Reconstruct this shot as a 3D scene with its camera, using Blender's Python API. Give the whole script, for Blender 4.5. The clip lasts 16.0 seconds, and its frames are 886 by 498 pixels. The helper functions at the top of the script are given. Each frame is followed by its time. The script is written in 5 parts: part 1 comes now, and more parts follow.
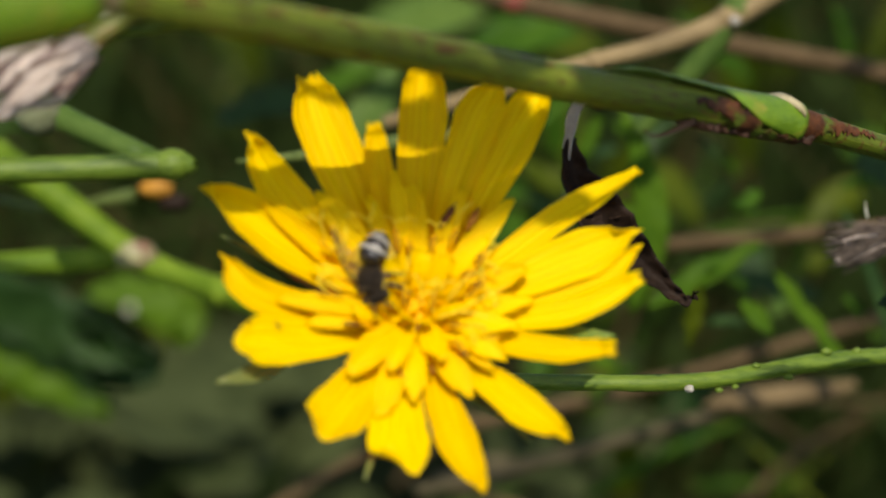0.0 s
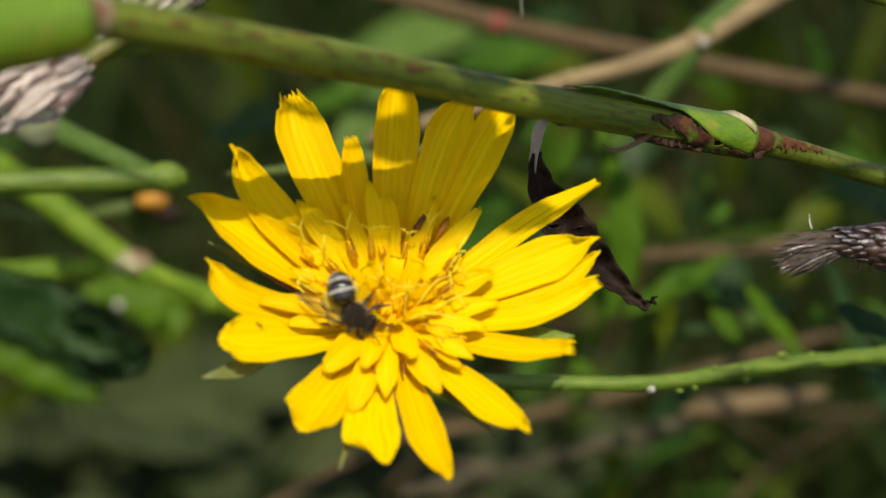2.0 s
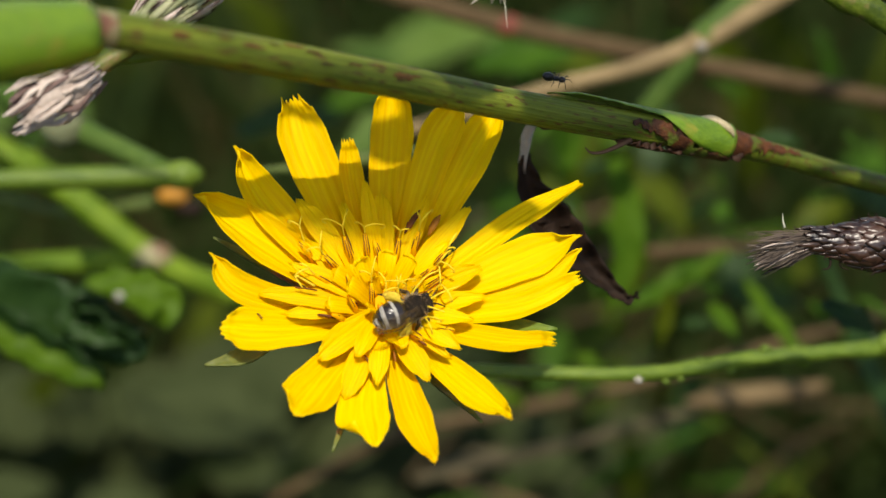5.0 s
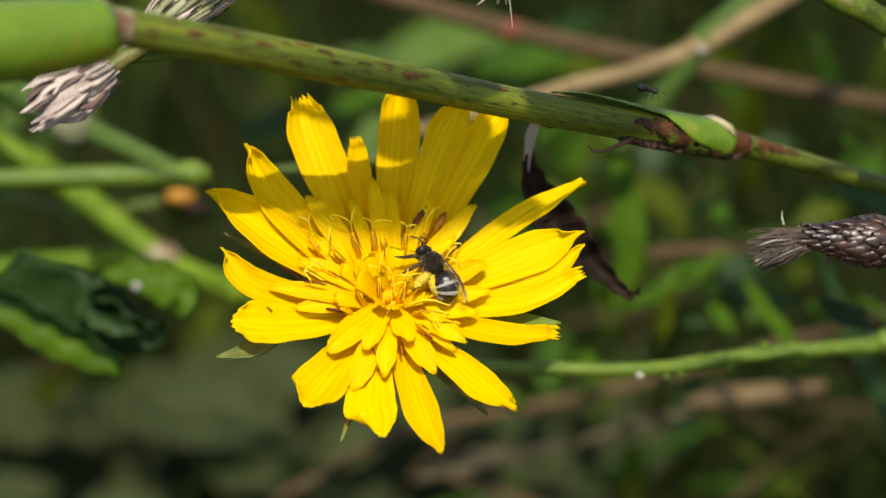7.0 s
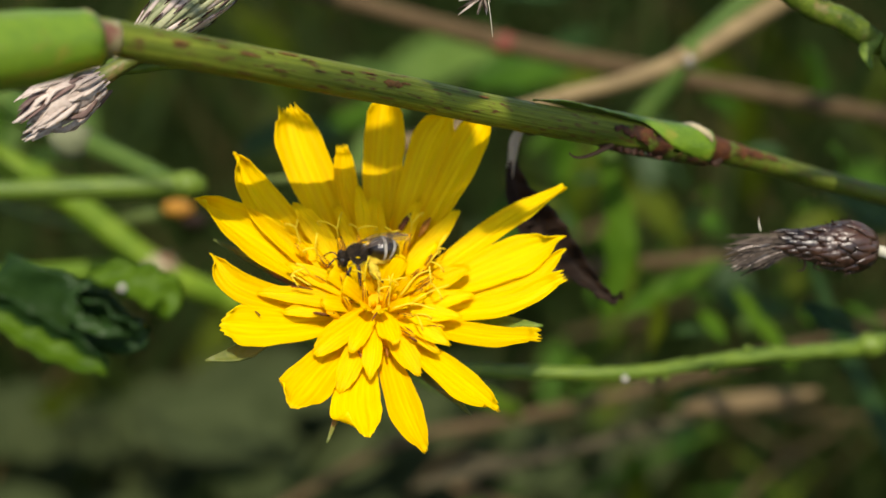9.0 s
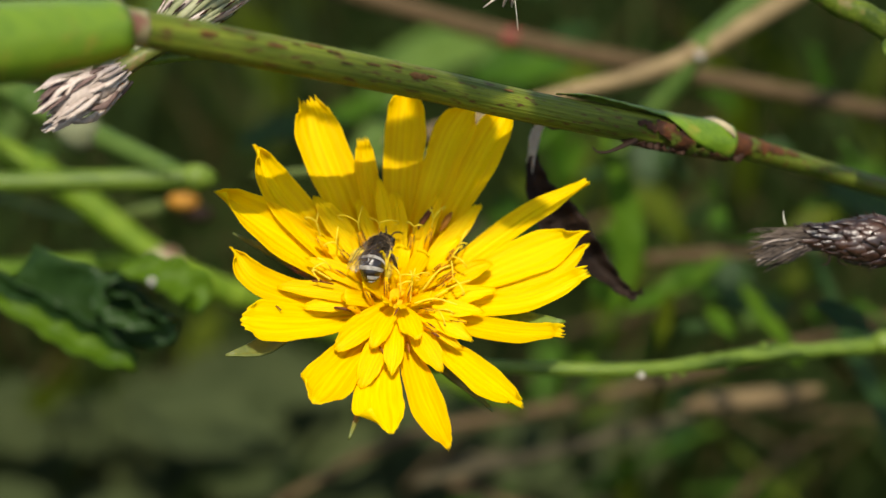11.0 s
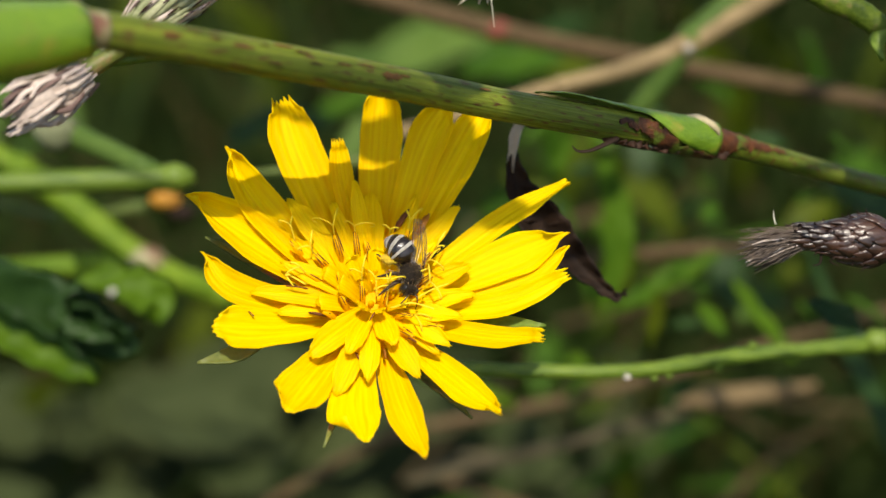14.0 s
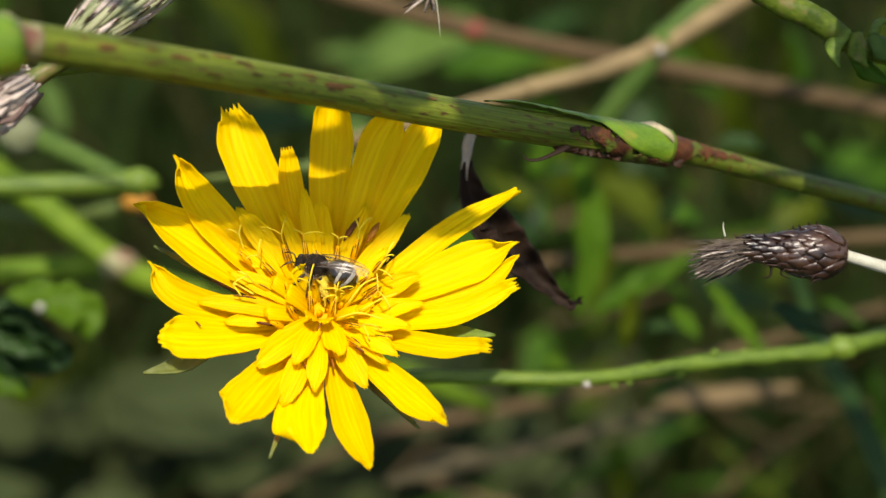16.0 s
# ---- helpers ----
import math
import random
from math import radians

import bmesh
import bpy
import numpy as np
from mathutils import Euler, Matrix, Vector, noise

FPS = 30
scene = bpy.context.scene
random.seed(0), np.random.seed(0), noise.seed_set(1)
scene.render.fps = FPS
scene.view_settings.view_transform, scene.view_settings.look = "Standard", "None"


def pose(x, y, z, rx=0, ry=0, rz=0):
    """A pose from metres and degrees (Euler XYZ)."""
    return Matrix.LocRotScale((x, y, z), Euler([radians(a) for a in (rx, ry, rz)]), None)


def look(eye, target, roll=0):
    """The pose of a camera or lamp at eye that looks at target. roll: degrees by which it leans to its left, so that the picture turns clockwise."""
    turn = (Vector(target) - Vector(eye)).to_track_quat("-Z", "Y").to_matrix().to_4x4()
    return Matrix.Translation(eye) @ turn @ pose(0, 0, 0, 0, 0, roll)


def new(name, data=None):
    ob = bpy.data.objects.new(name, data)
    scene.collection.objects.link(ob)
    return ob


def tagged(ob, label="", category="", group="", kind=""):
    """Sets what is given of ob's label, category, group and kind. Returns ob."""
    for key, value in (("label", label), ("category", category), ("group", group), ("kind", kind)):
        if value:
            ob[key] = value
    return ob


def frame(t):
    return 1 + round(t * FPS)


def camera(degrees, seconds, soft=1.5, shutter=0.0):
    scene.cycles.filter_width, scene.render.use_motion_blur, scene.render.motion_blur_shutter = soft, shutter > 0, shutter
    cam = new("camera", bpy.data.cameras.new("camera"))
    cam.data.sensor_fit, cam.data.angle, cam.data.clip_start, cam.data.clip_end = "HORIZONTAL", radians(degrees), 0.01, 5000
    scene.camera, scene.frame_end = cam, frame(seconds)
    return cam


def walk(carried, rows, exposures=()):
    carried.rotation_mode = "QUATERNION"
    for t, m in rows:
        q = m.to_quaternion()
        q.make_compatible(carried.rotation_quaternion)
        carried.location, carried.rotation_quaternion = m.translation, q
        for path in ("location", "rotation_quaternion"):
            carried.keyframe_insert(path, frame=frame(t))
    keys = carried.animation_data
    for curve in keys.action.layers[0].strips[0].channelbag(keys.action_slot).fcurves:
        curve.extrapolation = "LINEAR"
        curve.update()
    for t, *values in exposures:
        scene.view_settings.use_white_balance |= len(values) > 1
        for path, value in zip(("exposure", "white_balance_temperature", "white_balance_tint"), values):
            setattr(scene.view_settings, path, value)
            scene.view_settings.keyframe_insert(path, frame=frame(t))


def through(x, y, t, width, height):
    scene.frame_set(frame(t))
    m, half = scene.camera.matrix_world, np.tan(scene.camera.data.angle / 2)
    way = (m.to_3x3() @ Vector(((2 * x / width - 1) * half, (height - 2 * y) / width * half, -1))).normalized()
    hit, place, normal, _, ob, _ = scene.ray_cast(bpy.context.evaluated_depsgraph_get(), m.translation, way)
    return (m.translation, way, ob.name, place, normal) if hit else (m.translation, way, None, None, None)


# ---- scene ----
# >path
cam = camera(30, 16.0, soft=1.5)
PATH = [
    (0, pose(-0.00802, -0.10032, 0.36080, 58.701, -0.767, -1.925)),
    (0.5, pose(-0.00826, -0.10035, 0.36075, 58.460, -0.818, -2.019)),
    (1, pose(-0.00737, -0.10687, 0.36082, 58.816, -0.919, -1.916)),
    (1.5, pose(-0.00680, -0.10845, 0.36138, 59.448, -0.874, -1.908)),
    (2, pose(-0.00583, -0.10826, 0.36449, 59.340, -0.836, -1.718)),
    (2.5, pose(-0.00453, -0.11248, 0.36559, 59.060, -0.869, -1.106)),
    (3, pose(-0.00057, -0.11681, 0.36909, 58.859, -0.675, -0.341)),
    (3.5, pose(0.00281, -0.11833, 0.37030, 59.086, -0.245, -0.166)),
    (4, pose(-0.00010, -0.11686, 0.36789, 59.118, -0.173, -0.232)),
    (4.5, pose(-0.00143, -0.11452, 0.36844, 59.045, -0.278, -0.249)),
    (7, pose(-0.00244, -0.11792, 0.36936, 59.363, -0.505, -0.236)),
    (7.5, pose(0.00153, -0.11855, 0.37090, 59.555, -0.248, -0.257)),
    (8, pose(0.00195, -0.12058, 0.37082, 59.711, -0.076, -0.076)),
    (8.5, pose(0.00091, -0.12164, 0.37016, 59.895, 0.006, -0.093)),
    (9, pose(0.00000, -0.12120, 0.36998, 60.000, -0.000, -0.000)),
    (11.5, pose(-0.00419, -0.12007, 0.36855, 59.824, -0.697, -0.729)),
    (12, pose(-0.00368, -0.12080, 0.36771, 59.812, -0.587, -0.838)),
    (12.5, pose(-0.00171, -0.11870, 0.36869, 59.744, -0.469, -0.912)),
    (13, pose(-0.00281, -0.11698, 0.36996, 59.646, -0.368, -0.640)),
    (13.5, pose(-0.00287, -0.11713, 0.36890, 59.485, -0.307, -0.496)),
    (14, pose(-0.00146, -0.11664, 0.36874, 59.402, -0.217, -0.605)),
    (14.5, pose(-0.00116, -0.11705, 0.36750, 59.537, 0.031, -0.885)),
    (15, pose(-0.00010, -0.11732, 0.36674, 59.601, -0.123, -0.483)),
    (15.5, pose(0.00133, -0.11585, 0.36882, 59.268, -0.063, -0.273)),
    (16, pose(0.00431, -0.11521, 0.36985, 59.007, 0.114, -0.021)),
]
walk(cam, PATH, [(0, 0.42, 7000, 10), (4.5, 0.47, 7000, 10), (7, 0.52, 7000, 10), (9, 0.54, 7000, 10), (12.5, 0.58, 7000, 10), (14.5, 0.66, 7000, 10), (16, 0.67, 7000, 10)])
# <path
# The lens is stopped down; sharpness lies on the flower's heart.
cam.data.dof.use_dof = True
cam.data.dof.focus_distance = 0.1348
cam.data.dof.aperture_fstop = 18.0

# ---- light ----
MM = 0.001
SLOPE = Matrix.Translation((0, 0, 0.3)) @ Matrix.Rotation(radians(-30), 4, "X")   # x right, y away, z up the picture
SUN_WAY = (SLOPE.to_3x3() @ Vector((-0.03, 0.85, -0.51))).normalized()

sun = new("sun", bpy.data.lights.new("sun", "SUN"))
sun.data.energy, sun.data.angle, sun.data.color = 4.0, radians(0.6), (1.0, 0.95, 0.86)
sun.matrix_world = look(Vector((0, -0.5, 1.5)), Vector((0, -0.5, 1.5)) + SUN_WAY)

world = bpy.data.worlds.new("sky")
scene.world = world
world.use_nodes = True
sky = world.node_tree.nodes.new("ShaderNodeTexSky")
sky.sky_type, sky.sun_disc = "NISHITA", False
sky.sun_elevation = math.asin(-SUN_WAY.z)
sky.sun_rotation = math.atan2(-SUN_WAY.x, -SUN_WAY.y)
world.node_tree.links.new(sky.outputs[0], world.node_tree.nodes["Background"].inputs[0])
world.node_tree.nodes["Background"].inputs[1].default_value = 0.14


# ---- materials ----
def surface(name, low, high, scale=400.0, rough=0.5, bump=0.2, through=0.0, stretch=(1, 1, 1), coords="Object",
            spot=None, spot_scale=300.0, spot_at=0.62, detail=6.0, fine=5.0, gloss=0.5, metal=0.0, spot_stretch=None, span=(0.5, 1.05)):
    """Two-scale mottled surface. through: share of light let through; spot: colour of stains."""
    m = bpy.data.materials.new(name)
    m.use_nodes = True
    nt = m.node_tree
    n, l = nt.nodes, nt.links
    bsdf, out = n["Principled BSDF"], n["Material Output"]
    tc, mp = n.new("ShaderNodeTexCoord"), n.new("ShaderNodeMapping")
    mp.inputs["Scale"].default_value = stretch
    l.new(tc.outputs[coords], mp.inputs["Vector"])
    a, b = n.new("ShaderNodeTexNoise"), n.new("ShaderNodeTexNoise")
    a.inputs["Scale"].default_value, b.inputs["Scale"].default_value = scale, scale * fine
    a.inputs["Detail"].default_value = b.inputs["Detail"].default_value = detail
    for k in (a, b):
        l.new(mp.outputs[0], k.inputs["Vector"])
    info = n.new("ShaderNodeObjectInfo")
    add = n.new("ShaderNodeMath")
    add.operation = "MULTIPLY_ADD"
    l.new(info.outputs["Random"], add.inputs[0])
    add.inputs[1].default_value = 0.22
    l.new(a.outputs["Fac"], add.inputs[2])
    sub = n.new("ShaderNodeMath")
    sub.operation = "MULTIPLY_ADD"
    l.new(b.outputs["Fac"], sub.inputs[0])
    sub.inputs[1].default_value = 0.45
    l.new(add.outputs[0], sub.inputs[2])
    ramp = n.new("ShaderNodeValToRGB")
    ramp.color_ramp.elements[0].position, ramp.color_ramp.elements[0].color = span[0], (*low, 1)
    ramp.color_ramp.elements[1].position, ramp.color_ramp.elements[1].color = min(1.0, span[1]), (*high, 1)
    l.new(sub.outputs[0], ramp.inputs[0])
    colour = ramp.outputs[0]
    if spot:
        s = n.new("ShaderNodeTexNoise")
        s.inputs["Scale"].default_value, s.inputs["Detail"].default_value = spot_scale, 7
        if spot_stretch:
            sp = n.new("ShaderNodeMapping")
            sp.inputs["Scale"].default_value = spot_stretch
            l.new(tc.outputs[coords], sp.inputs["Vector"])
            l.new(sp.outputs[0], s.inputs["Vector"])
        else:
            l.new(mp.outputs[0] if coords == "Object" else tc.outputs[coords], s.inputs["Vector"])
        edge = n.new("ShaderNodeMapRange")
        edge.inputs["From Min"].default_value, edge.inputs["From Max"].default_value = spot_at, spot_at + 0.11
        l.new(s.outputs["Fac"], edge.inputs["Value"])
        mix = n.new("ShaderNodeMix")
        mix.data_type = "RGBA"
        l.new(edge.outputs[0], mix.inputs["Factor"])
        l.new(colour, mix.inputs["A"])
        mix.inputs["B"].default_value = (*spot, 1)
        colour = mix.outputs["Result"]
    l.new(colour, bsdf.inputs["Base Color"])
    bsdf.inputs["Roughness"].default_value = rough
    bsdf.inputs["Specular IOR Level"].default_value = gloss
    bsdf.inputs["Metallic"].default_value = metal
    bp = n.new("ShaderNodeBump")
    bp.inputs["Strength"].default_value, bp.inputs["Distance"].default_value = bump, 0.0002
    l.new(b.outputs["Fac"], bp.inputs["Height"])
    l.new(bp.outputs[0], bsdf.inputs["Normal"])
    if through:
        tr, mx = n.new("ShaderNodeBsdfTranslucent"), n.new("ShaderNodeMixShader")
        l.new(colour, tr.inputs["Color"])
        l.new(bp.outputs[0], tr.inputs["Normal"])
        mx.inputs[0].default_value = through
        l.new(bsdf.outputs[0], mx.inputs[1])
        l.new(tr.outputs[0], mx.inputs[2])
        l.new(mx.outputs[0], out.inputs["Surface"])
    return m


PETAL = surface("petal_yellow", (0.82, 0.496, 0.002), (0.97, 0.742, 0.005), 2.2, 0.5, 0.30, 0.5, (5, 0.5, 1), "UV", gloss=0.10, spot=(0.50, 0.24, 0.003), spot_scale=14, spot_at=0.73, span=(0.52, 0.98))
STYLE = surface("style_yellow", (0.86, 0.66, 0.02), (0.95, 0.80, 0.06), 900, 0.5, 0.2, 0.45, gloss=0.15)
ANTHER = surface("anther_brown", (0.05, 0.014, 0.003), (0.17, 0.05, 0.006), 1200, 0.5, 0.3, gloss=0.2)
WITHER = surface("floret_rusty", (0.16, 0.05, 0.005), (0.42, 0.16, 0.012), 900, 0.5, 0.3, 0.2, gloss=0.2)
TUBE = surface("floret_tube_orange", (0.82, 0.44, 0.002), (0.94, 0.62, 0.005), 900, 0.5, 0.2, 0.5, gloss=0.1)
HEART = surface("heart_orange", (0.78, 0.38, 0.002), (0.92, 0.56, 0.004), 900, 0.6, 0.4, 0.3, gloss=0.1)
INVOL = surface("involucre_green", (0.03, 0.06, 0.01), (0.10, 0.13, 0.03), 700, 0.6, 0.3, 0.15, gloss=0.2)
BRACT = surface("bract_green", (0.055, 0.085, 0.008), (0.15, 0.165, 0.028), 500, 0.55, 0.3, 0.25, spot=(0.3, 0.12, 0.08), spot_scale=260, spot_at=0.6)
STALK = surface("stalk_green", (0.042, 0.085, 0.006), (0.125, 0.185, 0.018), 350, 0.45, 0.3, 0.1, (1, 6, 6), gloss=0.3)
STEM = surface("stem_green", (0.058, 0.080, 0.007), (0.178, 0.212, 0.021), 1.0, 0.45, 0.5, 0.08, (24, 3, 1), "UV", spot=(0.075, 0.034, 0.012), spot_scale=10.0, spot_at=0.555, gloss=0.2, fine=3.0, spot_stretch=(2.2, 3.6, 1), span=(0.58, 1.0))
STEM_BROWN = surface("stem_rusty", (0.034, 0.054, 0.004), (0.105, 0.132, 0.011), 1.0, 0.45, 0.4, 0.05, (14, 4, 1), "UV", spot=(0.075, 0.028, 0.008), spot_scale=9.0, spot_at=0.545, gloss=0.25, fine=4.0, spot_stretch=(1.2, 7.0, 1), span=(0.62, 1.0))
BUD = surface("bud_green", (0.026, 0.050, 0.004), (0.105, 0.145, 0.014), 520, 0.5, 0.4, 0.15, gloss=0.15, spot=(0.14, 0.12, 0.035), spot_scale=700, spot_at=0.57, span=(0.6, 1.0))
SHEATH = surface("sheath_leaf_green", (0.042, 0.100, 0.004), (0.125, 0.215, 0.010), 160, 0.45, 0.35, 0.12, (1, 5, 5), spot=(0.20, 0.20, 0.02), spot_scale=120, spot_at=0.55)
COLLAR = surface("collar_pale", (0.11, 0.13, 0.035), (0.30, 0.27, 0.13), 500, 0.5, 0.3, 0.2, spot=(0.17, 0.07, 0.04), spot_scale=330, spot_at=0.52)
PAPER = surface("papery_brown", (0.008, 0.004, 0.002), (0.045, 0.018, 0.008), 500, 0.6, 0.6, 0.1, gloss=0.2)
DEAD = surface("dead_leaf", (0.005, 0.0035, 0.0025), (0.025, 0.015, 0.010), 300, 0.6, 0.7, 0.04, gloss=0.08)
DEAD_PALE = surface("dead_leaf_pale", (0.24, 0.22, 0.18), (0.46, 0.42, 0.35), 350, 0.7, 0.5, 0.2, gloss=0.2)
SCALE = surface("scale_brown", (0.004, 0.0025, 0.002), (0.052, 0.024, 0.014), 380, 0.32, 0.5, 0.0, gloss=0.6, span=(0.6, 1.05))
TUFT = surface("tuft_greybrown", (0.036, 0.027, 0.020), (0.17, 0.13, 0.10), 600, 0.65, 0.4, 0.15, gloss=0.2)
WHITE_STALK = surface("stalk_pale", (0.24, 0.24, 0.17), (0.46, 0.44, 0.34), 900, 0.6, 0.3, 0.1)
HUSK = surface("husk_cream", (0.30, 0.22, 0.175), (0.66, 0.55, 0.47), 500, 0.65, 0.4, 0.25, spot=(0.16, 0.09, 0.06), spot_scale=420, spot_at=0.64)
HUSK_DARK = surface("husk_purplish", (0.035, 0.020, 0.018), (0.20, 0.13, 0.11), 600, 0.65, 0.4, 0.15, gloss=0.2)
HUSK_GREEN = surface("husk_green", (0.13, 0.165, 0.05), (0.42, 0.42, 0.24), 500, 0.6, 0.3, 0.2)
STRAW = surface("straw", (0.11, 0.078, 0.034), (0.23, 0.165, 0.078), 160, 0.6, 0.3, 0.05, (1, 5, 5), gloss=0.2)
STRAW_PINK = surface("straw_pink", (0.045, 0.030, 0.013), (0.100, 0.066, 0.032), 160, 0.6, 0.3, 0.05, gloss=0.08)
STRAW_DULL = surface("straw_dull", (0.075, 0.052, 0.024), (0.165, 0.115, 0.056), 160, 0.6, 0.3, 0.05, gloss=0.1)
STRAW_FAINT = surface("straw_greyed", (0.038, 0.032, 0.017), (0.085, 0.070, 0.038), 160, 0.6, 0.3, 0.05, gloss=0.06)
BUD_PALE = surface("bud_greyed", (0.085, 0.105, 0.050), (0.19, 0.20, 0.11), 300, 0.6, 0.3, 0.2, gloss=0.1)
RED = surface("node_red", (0.10, 0.026, 0.016), (0.19, 0.052, 0.034), 300, 0.5, 0.2, gloss=0.2)
LEAF = surface("leaf_green", (0.012, 0.046, 0.003), (0.046, 0.106, 0.007), 160, 0.5, 0.25, 0.3, gloss=0.08)
# Deep leaf green; also serves where shade is put into a leaf's colour.
LEAF_DARK = surface("leaf_deep_green_and_shade", (0.006, 0.020, 0.005), (0.022, 0.050, 0.010), 220, 0.4, 0.3, 0.15, gloss=0.12)
LEAF_BLUE = surface("leaf_grey_green", (0.035, 0.078, 0.014), (0.09, 0.145, 0.030), 160, 0.45, 0.25, 0.25, gloss=0.08)
LEAF_YELLOW = surface("leaf_yellow_green", (0.024, 0.043, 0.002), (0.072, 0.092, 0.005), 160, 0.45, 0.25, 0.3, gloss=0.08)
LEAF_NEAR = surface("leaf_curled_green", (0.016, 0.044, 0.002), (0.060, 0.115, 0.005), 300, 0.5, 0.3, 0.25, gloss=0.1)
LEAF_OLIVE = surface("leaf_dull_olive", (0.026, 0.036, 0.012), (0.052, 0.065, 0.024), 30, 0.7, 0.2, 0.2, gloss=0.05)
LEAF_PALE = surface("leaf_pale_green", (0.040, 0.085, 0.012), (0.100, 0.165, 0.034), 160, 0.5, 0.25, 0.35, gloss=0.06)
# Brighter copy of the leaf green; sunlight is put into this colour.
LEAF_LIT = surface("leaf_painted_sunlit", (0.020, 0.066, 0.003), (0.070, 0.138, 0.008), 160, 0.5, 0.25, 0.35, gloss=0.06)
RUST_SPOT = surface("rust_blister", (0.022, 0.014, 0.005), (0.150, 0.070, 0.020), 1800, 0.6, 0.6, 0.0, gloss=0.15, span=(0.55, 0.95))
RUST = surface("rusty_skin", (0.004, 0.002, 0.0015), (0.095, 0.032, 0.010), 900, 0.55, 0.7, 0.0, gloss=0.2, spot=(0.060, 0.085, 0.008), spot_scale=620, spot_at=0.56, span=(0.6, 1.0))
CREAM = surface("rim_cream", (0.26, 0.22, 0.11), (0.50, 0.42, 0.25), 700, 0.55, 0.3, 0.2, gloss=0.2)
# STALK made brighter: the sun on the far stems is in the colour.
FAR_STALK = surface("stalk_painted_sunlit", (0.056, 0.115, 0.006), (0.150, 0.225, 0.018), 200, 0.5, 0.2, 0.15, gloss=0.1)
ORANGE = surface("wilted_orange", (0.20, 0.085, 0.006), (0.42, 0.19, 0.012), 500, 0.6, 0.3, 0.2)
SOIL = surface("soil_litter", (0.020, 0.020, 0.009), (0.055, 0.052, 0.023), 26, 0.9, 0.8, 0.0, fine=9.0, spot=(0.012, 0.025, 0.005), spot_scale=9, spot_at=0.5, gloss=0.05)
# Grass is near black: shade deep under the weeds is put into its colour.
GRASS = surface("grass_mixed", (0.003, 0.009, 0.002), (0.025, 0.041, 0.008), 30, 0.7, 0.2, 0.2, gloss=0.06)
LITTER = surface("dry_grass", (0.03, 0.022, 0.008), (0.10, 0.072, 0.028), 40, 0.7, 0.3, 0.1, gloss=0.05)

BLACK = surface("chitin_black", (0.004, 0.0025, 0.0015), (0.022, 0.013, 0.007), 1500, 0.22, 0.25, gloss=0.7)
FUZZ = surface("thorax_fuzz", (0.004, 0.003, 0.002), (0.022, 0.015, 0.009), 2500, 0.75, 0.9, gloss=0.15)
BAND = surface("hair_band_white", (0.20, 0.185, 0.15), (0.46, 0.43, 0.37), 3000, 0.8, 0.8)
FRINGE = surface("hair_greyish", (0.12, 0.095, 0.06), (0.36, 0.30, 0.20), 3000, 0.7, 0.2, gloss=0.2)
HAIR = surface("hair_brown", (0.045, 0.030, 0.014), (0.23, 0.155, 0.08), 3000, 0.7, 0.2, gloss=0.2)
LEG = surface("leg_brown", (0.012, 0.007, 0.004), (0.06, 0.034, 0.015), 2500, 0.5, 0.4, gloss=0.3)
POLLEN = surface("pollen_yellow", (0.66, 0.42, 0.01), (0.9, 0.66, 0.05), 3500, 0.9, 1.0, 0.1)
EYE = surface("eye_black", (0.004, 0.004, 0.004), (0.015, 0.012, 0.01), 4000, 0.3, 0.2, gloss=0.3)


def wing_material():
    """Clear film with a brown tinge along its cells; the sun shows as a silvery sheen."""
    m = bpy.data.materials.new("wing_clear")
    m.use_nodes = True
    n, l = m.node_tree.nodes, m.node_tree.links
    b = n["Principled BSDF"]
    tc, v, r = n.new("ShaderNodeTexCoord"), n.new("ShaderNodeTexVoronoi"), n.new("ShaderNodeMapRange")
    v.feature = "DISTANCE_TO_EDGE"
    v.inputs["Scale"].default_value = 1400
    l.new(tc.outputs["Object"], v.inputs["Vector"])
    l.new(v.outputs["Distance"], r.inputs["Value"])
    r.inputs["From Max"].default_value, r.inputs["To Min"].default_value, r.inputs["To Max"].default_value = 0.04, 0.26, 0.03
    b.inputs["Base Color"].default_value = (0.10, 0.055, 0.022, 1)
    b.inputs["Roughness"].default_value = 0.4
    l.new(r.outputs[0], b.inputs["Alpha"])
    film, mix = n.new("ShaderNodeBsdfGlossy"), n.new("ShaderNodeMixShader")
    film.inputs["Roughness"].default_value = 0.36
    film.inputs["Color"].default_value = (0.9, 0.85, 0.8, 1)
    mix.inputs["Fac"].default_value = 0.03
    l.new(b.outputs[0], mix.inputs[1])
    l.new(film.outputs[0], mix.inputs[2])
    l.new(mix.outputs[0], n["Material Output"].inputs["Surface"])
    return m


WING = wing_material()


# ---- mesh helpers (millimetres in, metres out) ----
def part(name, bm, material, parent=None, label="", smooth=True):
    me = bpy.data.meshes.new(name)
    bmesh.ops.scale(bm, vec=(MM, MM, MM), verts=bm.verts)
    for f in bm.faces:
        f.smooth = smooth
    bm.to_mesh(me)
    bm.free()
    me.materials.append(material)
    ob = new(name, me)
    ob.parent = parent
    if label:
        ob["label"] = label
    return ob


def thing(name, x, y, z, label, category, group="", turn=None):
    ob = new(name)
    ob.empty_display_size = 0.002
    ob.matrix_world = SLOPE @ Matrix.Translation((x * MM, y * MM, z * MM)) @ (turn or Matrix.Identity(4))
    return tagged(ob, label, category, group)


